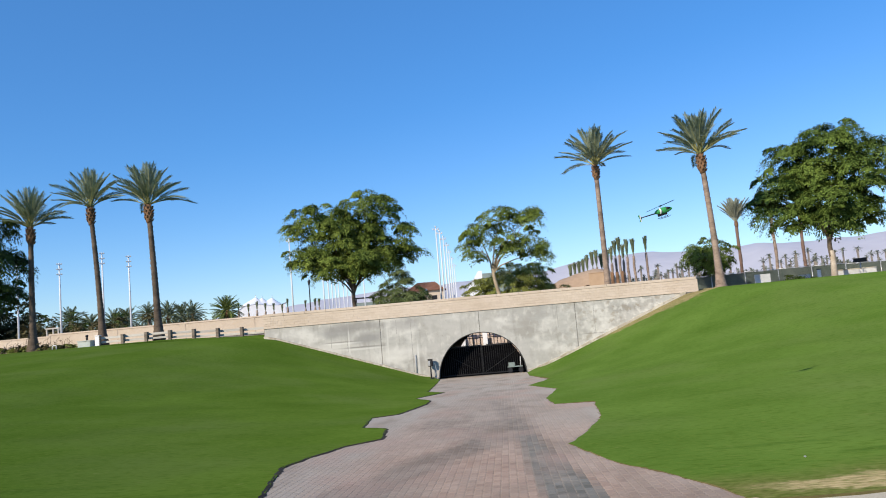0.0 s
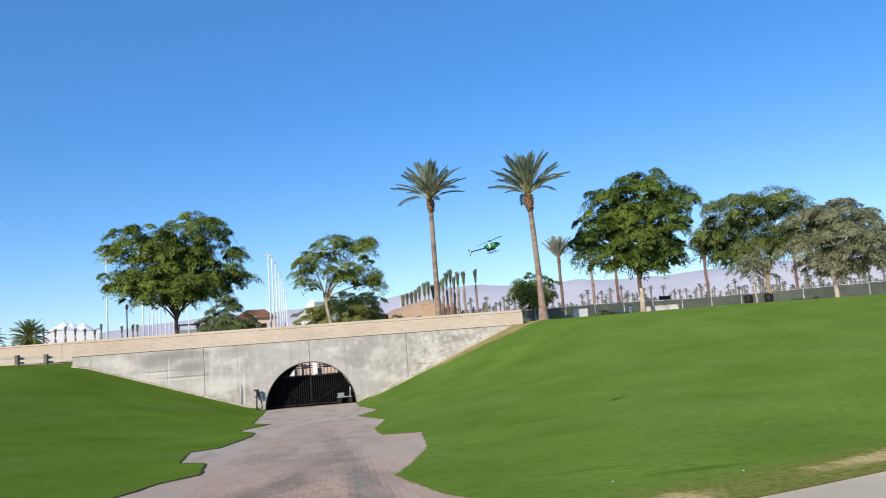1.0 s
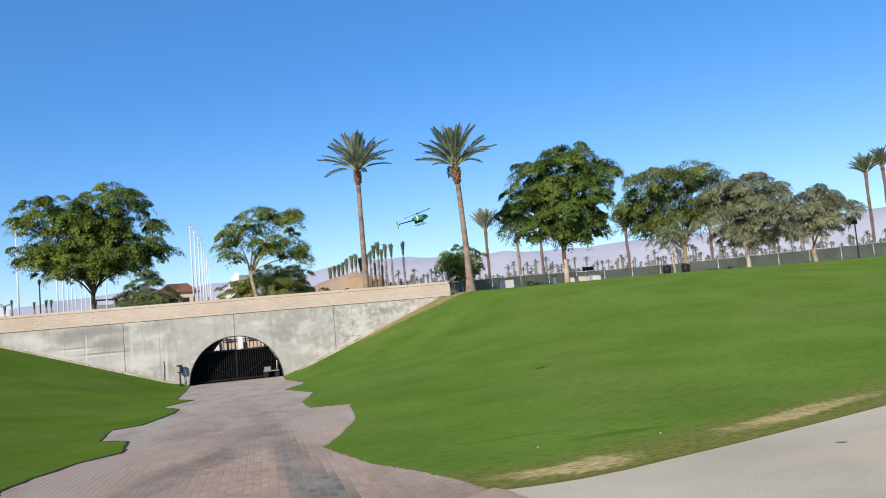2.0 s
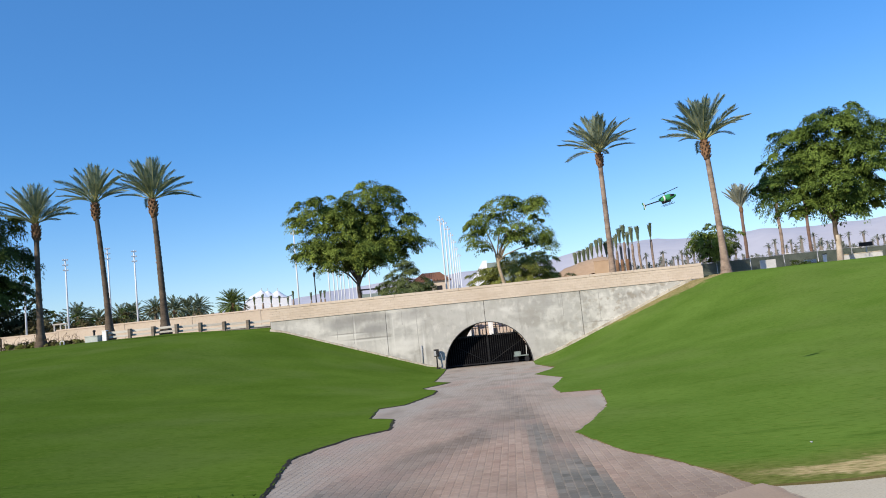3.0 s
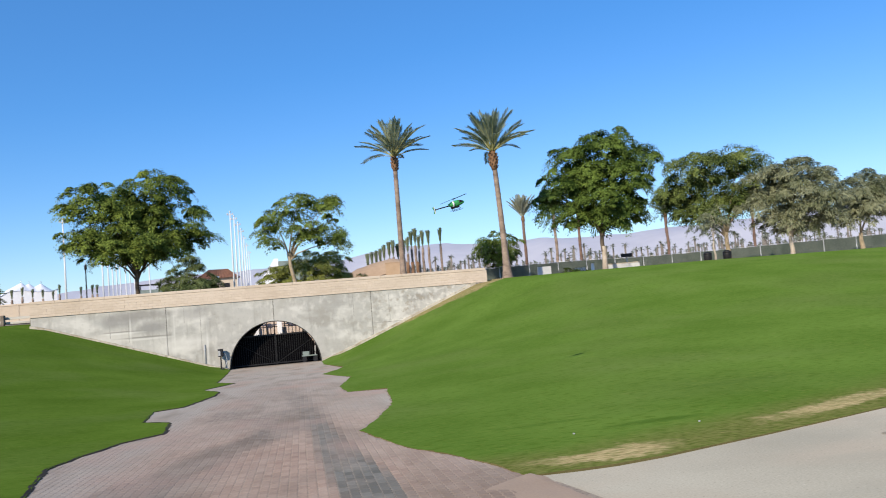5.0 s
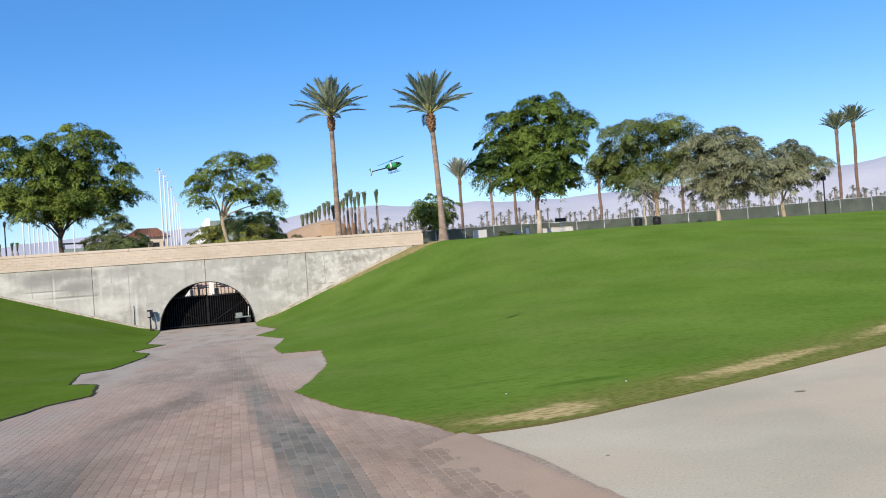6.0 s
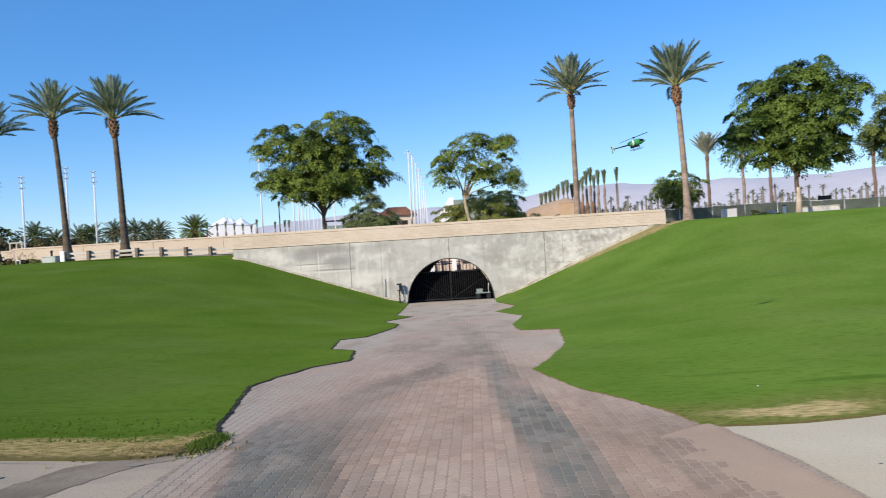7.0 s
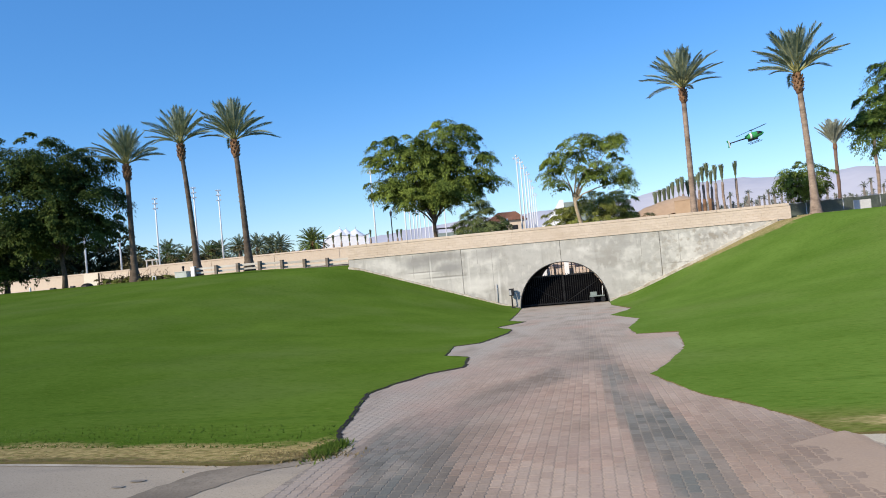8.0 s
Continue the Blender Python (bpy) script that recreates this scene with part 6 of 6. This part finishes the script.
part("window", tube(bmesh.new(), [(0.12, 0, 0.05), (0.3, 0, 0.03)], [0.088, 0.05], 10), BLACK, canopy, "black canopy window")
part("stripe", tube(bmesh.new(), [(-0.16, 0, 0.03), (-0.1, 0, 0.03)], [0.117, 0.125], 12), WHITE, canopy, "white stripe")
part("chassis", cube(-0.25, 0.12, -0.045, 0.045, -0.16, -0.03, bevel=0.01), BLACK, heli)
part("tail_boom", tube(bmesh.new(), [(-0.25, 0, 0.0), (-0.98, 0, 0.02)], [0.026, 0.02], 10), BLACK, heli)
part("tail_fin", prism([(-0.98, -0.14), (-0.9, 0.0), (-0.98, 0.16), (-1.05, 0.13), (-1.0, 0), (-1.04, -0.13)], -0.008, 0.008), LIME, heli, "green tail fin")
part("tail_rotor", cube(-1.0, -0.96, -0.05, -0.042, -0.13, 0.15, bevel=0.002), WHITE, heli)
part("mast", bar(-0.05, 0, 0.1, -0.05, 0, 0.24, 0.012), STEEL, heli)
part("rotor_head", cube(-0.11, 0.01, -0.03, 0.03, 0.21, 0.25, bevel=0.008), BLACK, heli)
for a in (25, 205):
    part("rotor_blade", cube(0.06, 0.78, -0.032, 0.032, 0.226, 0.236, bevel=0.003), BLACK, heli, m=Matrix.Translation((-0.05, 0, 0)) @ pose(0, 0, 0, 6, 0, a))
for y in (-0.11, 0.11):
    sk = part("skid", tube(bmesh.new(), [(-0.26, y, -0.25), (0.16, y, -0.25), (0.22, y, -0.22)], [0.01] * 3, 6), BLACK, heli)
    for x in (-0.16, 0.08):
        part("strut", bar(x, y * 0.35, -0.14, x, y, -0.25, 0.008, 6), BLACK, sk)

# ---------------------------------------------------------------- litter on the lawn
for bx, by in ((2.9, 8.15), (4.28, 7.9)):
    bm = bmesh.new()
    bmesh.ops.create_icosphere(bm, subdivisions=2, radius=0.012)
    for v in bm.verts:
        v.co *= 1 + 0.35 * noise.noise(v.co * 90 + Vector((bx, by, 0)))
        v.co.z = v.co.z * 0.7 + 0.006
    scrap = part("white_pebble", bm, BOARD, None, "", pose(bx, by, land(bx, by) + 0.04))
    tagged(scrap, "small pale pebble lying in the turf", "pebble", "pebbles on the lawn")

# ---------------------------------------------------------------- turf fringe along the concrete

def fringe(name, label, material, count, x_range, reach, hmin, hmax, seed, start=-0.03):
    r = np.random.default_rng(seed)
    v, f = [], []
    for _ in range(count):
        x = r.uniform(*x_range)
        y = float(np.interp(x, FRONT_X, FRONT_Y)) + reach * r.random() ** 1.7 + start
        if np.interp(y, LEFT_Y, LEFT_X) - 0.08 < x < np.interp(y, RIGHT_Y, RIGHT_X) + 0.08:
            continue
        z = land(x, y) + 0.03
        h, a, w = r.uniform(hmin, hmax), r.uniform(0, 6.28), r.uniform(0.006, 0.014)
        lx, ly = r.normal(0, 0.02, 2)
        i = len(v)
        v += [(x - w * math.cos(a), y - w * math.sin(a), z), (x + w * math.cos(a), y + w * math.sin(a), z), (x + lx, y + ly, z + h)]
        f.append((i, i + 1, i + 2))
    me = bpy.data.meshes.new(name)
    me.from_pydata(v, [], f)
    tagged(part_of(name, me, material), label, "grass", kind="stuff")


def clump(name, label, material, cx, cy, spread, count, hmax, seed):
    r = np.random.default_rng(seed)
    v, f = [], []
    for _ in range(count):
        x, y = r.normal(cx, spread[0]), r.normal(cy, spread[1])
        h, a, w = r.uniform(0.25, 1) * hmax, r.uniform(0, 6.28), r.uniform(0.006, 0.016)
        lx, ly = r.normal(0, 0.03, 2)
        i = len(v)
        z = floor_z(y) + 0.005
        v += [(x - w * math.cos(a), y - w * math.sin(a), z), (x + w * math.cos(a), y + w * math.sin(a), z), (x + lx, y + ly, z + h)]
        f.append((i, i + 1, i + 2))
    me = bpy.data.meshes.new(name)
    me.from_pydata(v, [], f)
    tagged(part_of(name, me, material), label, "grass", kind="stuff")


DRYBLADE = leaf_mat("dry_blade", (0.13, 0.10, 0.042), (0.27, 0.21, 0.105), (0.22, 0.17, 0.07), 0.2, 0.9)
BLADE = leaf_mat("grass_blade", (0.062, 0.105, 0.015), (0.12, 0.18, 0.034), (0.12, 0.19, 0.03), 0.3, 0.9)
clump("weed_tuft", "green weeds spilling from the turf's corner", BLADE, -2.48, 6.7, (0.06, 0.15), 2600, 0.07, 3)
clump("dry_tuft", "straw-coloured grass at the turf's corner", DRYBLADE, -2.78, 6.5, (0.26, 0.1), 2200, 0.05, 4)
fringe("dry_grass", "straw-coloured dry grass along the concrete path", DRYBLADE, 7000, (-14, -2.4), 0.7, 0.005, 0.013, 1, 0.03)
fringe("grass_tufts", "short green grass tufts near the lawn's dry edge", BLADE, 4500, (-12, 1), 1.2, 0.01, 0.03, 2, 0.62)


# ---------------------------------------------------------------- pavers
def lane(x, y):
    """How charcoal, how dusty and how grimy the paving is at a place."""
    x += 0.05 * noise.noise((x * 1.3, y * 0.5, 11))
    # the wheel lane of charcoal pavers, narrow and winding away
    mid = float(np.interp(y, [4, 5.05, 5.95, 7.2, 9.1, 11.5, 13.3, 19.1, 24.6, 28], [0.58, 0.58, 0.54, 0.47, 0.35, 0.22, 0.07, -0.24, -0.68, -0.8]))
    half = float(np.interp(y, [4, 6, 7.2, 9.1, 11.5, 13.3, 19, 25], [0.27, 0.29, 0.28, 0.24, 0.18, 0.27, 0.33, 0.36]))
    g = (1 - ease((abs(x - mid) - half) / float(np.interp(y, [6, 9, 14, 20], [0.12, 0.18, 0.4, 0.6])) + 0.5)) * float(np.interp(y, [4, 11.5, 12.5, 16, 20, 24, 28], [0.9, 0.92, 0.75, 0.6, 0.6, 0.42, 0]))
    # the other wheel track, which swings out to the lawn; sharp towards the middle
    mid = float(np.interp(y, [4, 5.85, 6.6, 7.5, 8.4, 9.25, 10.0, 10.9, 12.0, 13.2], [-1.35, -1.59, -1.71, -1.81, -1.76, -1.36, -1.12, -0.79, -0.39, -0.3]))
    half = float(np.interp(y, [4, 5.85, 6.6, 7.5, 10.0, 10.9, 12.0, 13.2], [0.45, 0.42, 0.46, 0.44, 0.36, 0.42, 0.5, 0.45]))
    d = x - mid
    g = max(g, (1 - ease((abs(d) - half) / ((0.12 if d > 0 else 0.3) if y < 8.6 else 0.5) + 0.5)) * float(np.interp(y, [4, 6.8, 8.2, 9.2, 10.2, 11.5, 13.0, 15.5], [1.0, 1.0, 0.75, 0.42, 0.42, 0.55, 0.55, 0])))
    # fainter grey patches beyond
    for cx, cy, rx, ry, most in ((-0.45, 14.2, 0.8, 1.6, 0.5), (-1.5, 15.6, 0.4, 1.3, 0.5), (-0.9, 20.0, 0.8, 4.5, 0.3)):
        r = math.hypot((x - cx) / rx, (y - cy) / ry) + 0.35 * noise.noise((x * 2, y, 3))
        g = max(g, most * (1 - ease((r - 0.7) / 0.7)))
    g += 0.12 * noise.noise((x * 2.3, y * 1.1, 6))
    # band of brown dirt swept between the two
    mid = float(np.interp(y, [4, 6.5, 8.7, 9.9, 10.8, 11.4, 12], [-1.0, -1.25, -1.5, -1.4, -1.2, -0.66, 0.1]))
    grime = 1.0 * math.exp(-((x - mid) / 0.3) ** 2) * float(np.interp(y, [4, 6, 7.5, 11, 12.5], [0.45, 0.5, 0.6, 0.35, 0])) + 0.25 * ease((x - 0.8) / 0.25) * (1 - ease((x - 1.5) / 0.5)) * (1 - ease((y - 7.2) / 2)) + 0.35 * max(0, noise.noise((x * 1.5, y * 0.45, 14)))
    dust = 0.08 + 0.62 * ease((y - 8) / 11) + 0.35 * ease((y - 20) / 12) + 0.3 * noise.noise((x * 0.6, y * 0.3, 9)) + 0.45 * ease((abs(x + 0.3) - 1.5) / 0.7) - 0.7 * g
    rim = ease((x - 1.0) / 0.5) * (1 - ease((y - 6.6) / 1.0))
    dust, grime = dust * (1 - 0.8 * rim), grime + 0.3 * rim
    return min(0.95, max(0, g)), min(0.92, max(0, dust)), min(0.85, max(0, grime))


PW, PL, GAP = 0.088, 0.168, 0.0035
ZIG = [(0.0, 0.0), (0.25, 0.013), (0.5, 0.0), (0.75, 0.013), (1.0, 0.0)]


def paver_outline(inset):
    a = [(z + GAP / 2 + inset, GAP / 2 + inset + (PL - GAP - 2 * inset) * s) for s, z in ZIG]
    b = [(PW + z - GAP / 2 - inset, y) for (_, z), (_, y) in zip(ZIG, a)]
    return b + a[::-1]


TOP = np.array([(x, y, 0.0172) for x, y in paver_outline(0.007)])
RIM = np.array([(x, y, 0.0140) for x, y in paver_outline(0.0)])
FOOT = np.array([(x, y, 0.0) for x, y in paver_outline(0.0)])
SHELL = np.concatenate([TOP, RIM, FOOT])
FACES = [tuple(range(10))] + [(i, i + 10, (i + 1) % 10 + 10, (i + 1) % 10) for i in range(10)] + [(i + 10, i + 20, (i + 1) % 10 + 20, (i + 1) % 10 + 10) for i in range(10)]


def zoned(me, zones, per_face):
    at = me.attributes.new("zone", "FLOAT_COLOR", "FACE")
    data = np.ones((len(me.polygons), 4), np.float32)
    data[:, :3] = np.repeat(np.array(zones, np.float32), per_face, axis=0)
    at.data.foreach_set("color", data.ravel())


kinds = {}


def paver_kind(g, du, gr):
    key = (round(g * 5) / 5, round(du * 4) / 4, round(gr * 3) / 3)
    if key not in kinds:
        me = bpy.data.meshes.new("paver")
        me.from_pydata([tuple(p) for p in SHELL], [], FACES)
        zoned(me, [key], len(FACES))
        me.materials.append(PAVER)
        kinds[key] = me
    return kinds[key]


random.seed(21)
rest, zones, singles = [], [], 0
for c in range(-54, 48):
    x = -0.2 + c * PW
    y = 2.7 + (PL / 2 if c % 2 else 0)
    while y < 42.4:
        yc, xc = y + PL / 2, x + PW / 2
        if np.interp(yc, LEFT_Y, LEFT_X) - 0.02 < xc < np.interp(yc, RIGHT_Y, RIGHT_X) - 0.02:
            kind = lane(xc, yc)
            zj = floor_z(y) + 0.001 + random.uniform(0, 0.0009)
            if 4.75 < y < 5.8 and -1.6 < xc < 1.5 and singles < 300 and random.random() < 0.97:
                part_of("paver", paver_kind(*kind), None, bed, m=Matrix.Translation((x, y, zj)))
                singles += 1
            else:
                rest.append((x, y, zj))
                zones.append(kind)
        y += PL
o = np.array(rest)
nb = 20
FALL = np.vectorize(floor_z)
tops = SHELL[:nb]
v = (o[:, None, :] + tops[None]).reshape(-1, 3)
v[:, 2] += FALL(v[:, 1]) - np.repeat(FALL(o[:, 1]), nb)
base = [f for f in FACES if max(f) < nb]
sizes = np.array([len(f) for f in base])
flat = np.concatenate([np.array(f) for f in base])
m = len(o)
loops = (np.arange(m)[:, None] * nb + flat[None]).ravel()
starts = np.concatenate([[0], np.cumsum(np.tile(sizes, m))[:-1]])
me = bpy.data.meshes.new("paver_field")
me.vertices.add(len(v))
me.vertices.foreach_set("co", v.astype(np.float32).ravel())
me.loops.add(len(loops))
me.loops.foreach_set("vertex_index", loops.astype(np.int32))
me.polygons.add(len(starts))
me.polygons.foreach_set("loop_start", starts.astype(np.int32))
me.update(calc_edges=True)
me.polygons.foreach_set("use_smooth", [False] * len(starts))
zoned(me, zones, len(base))
field = part_of("paver_field", me, PAVER, bed)
field["kind"] = "stuff"
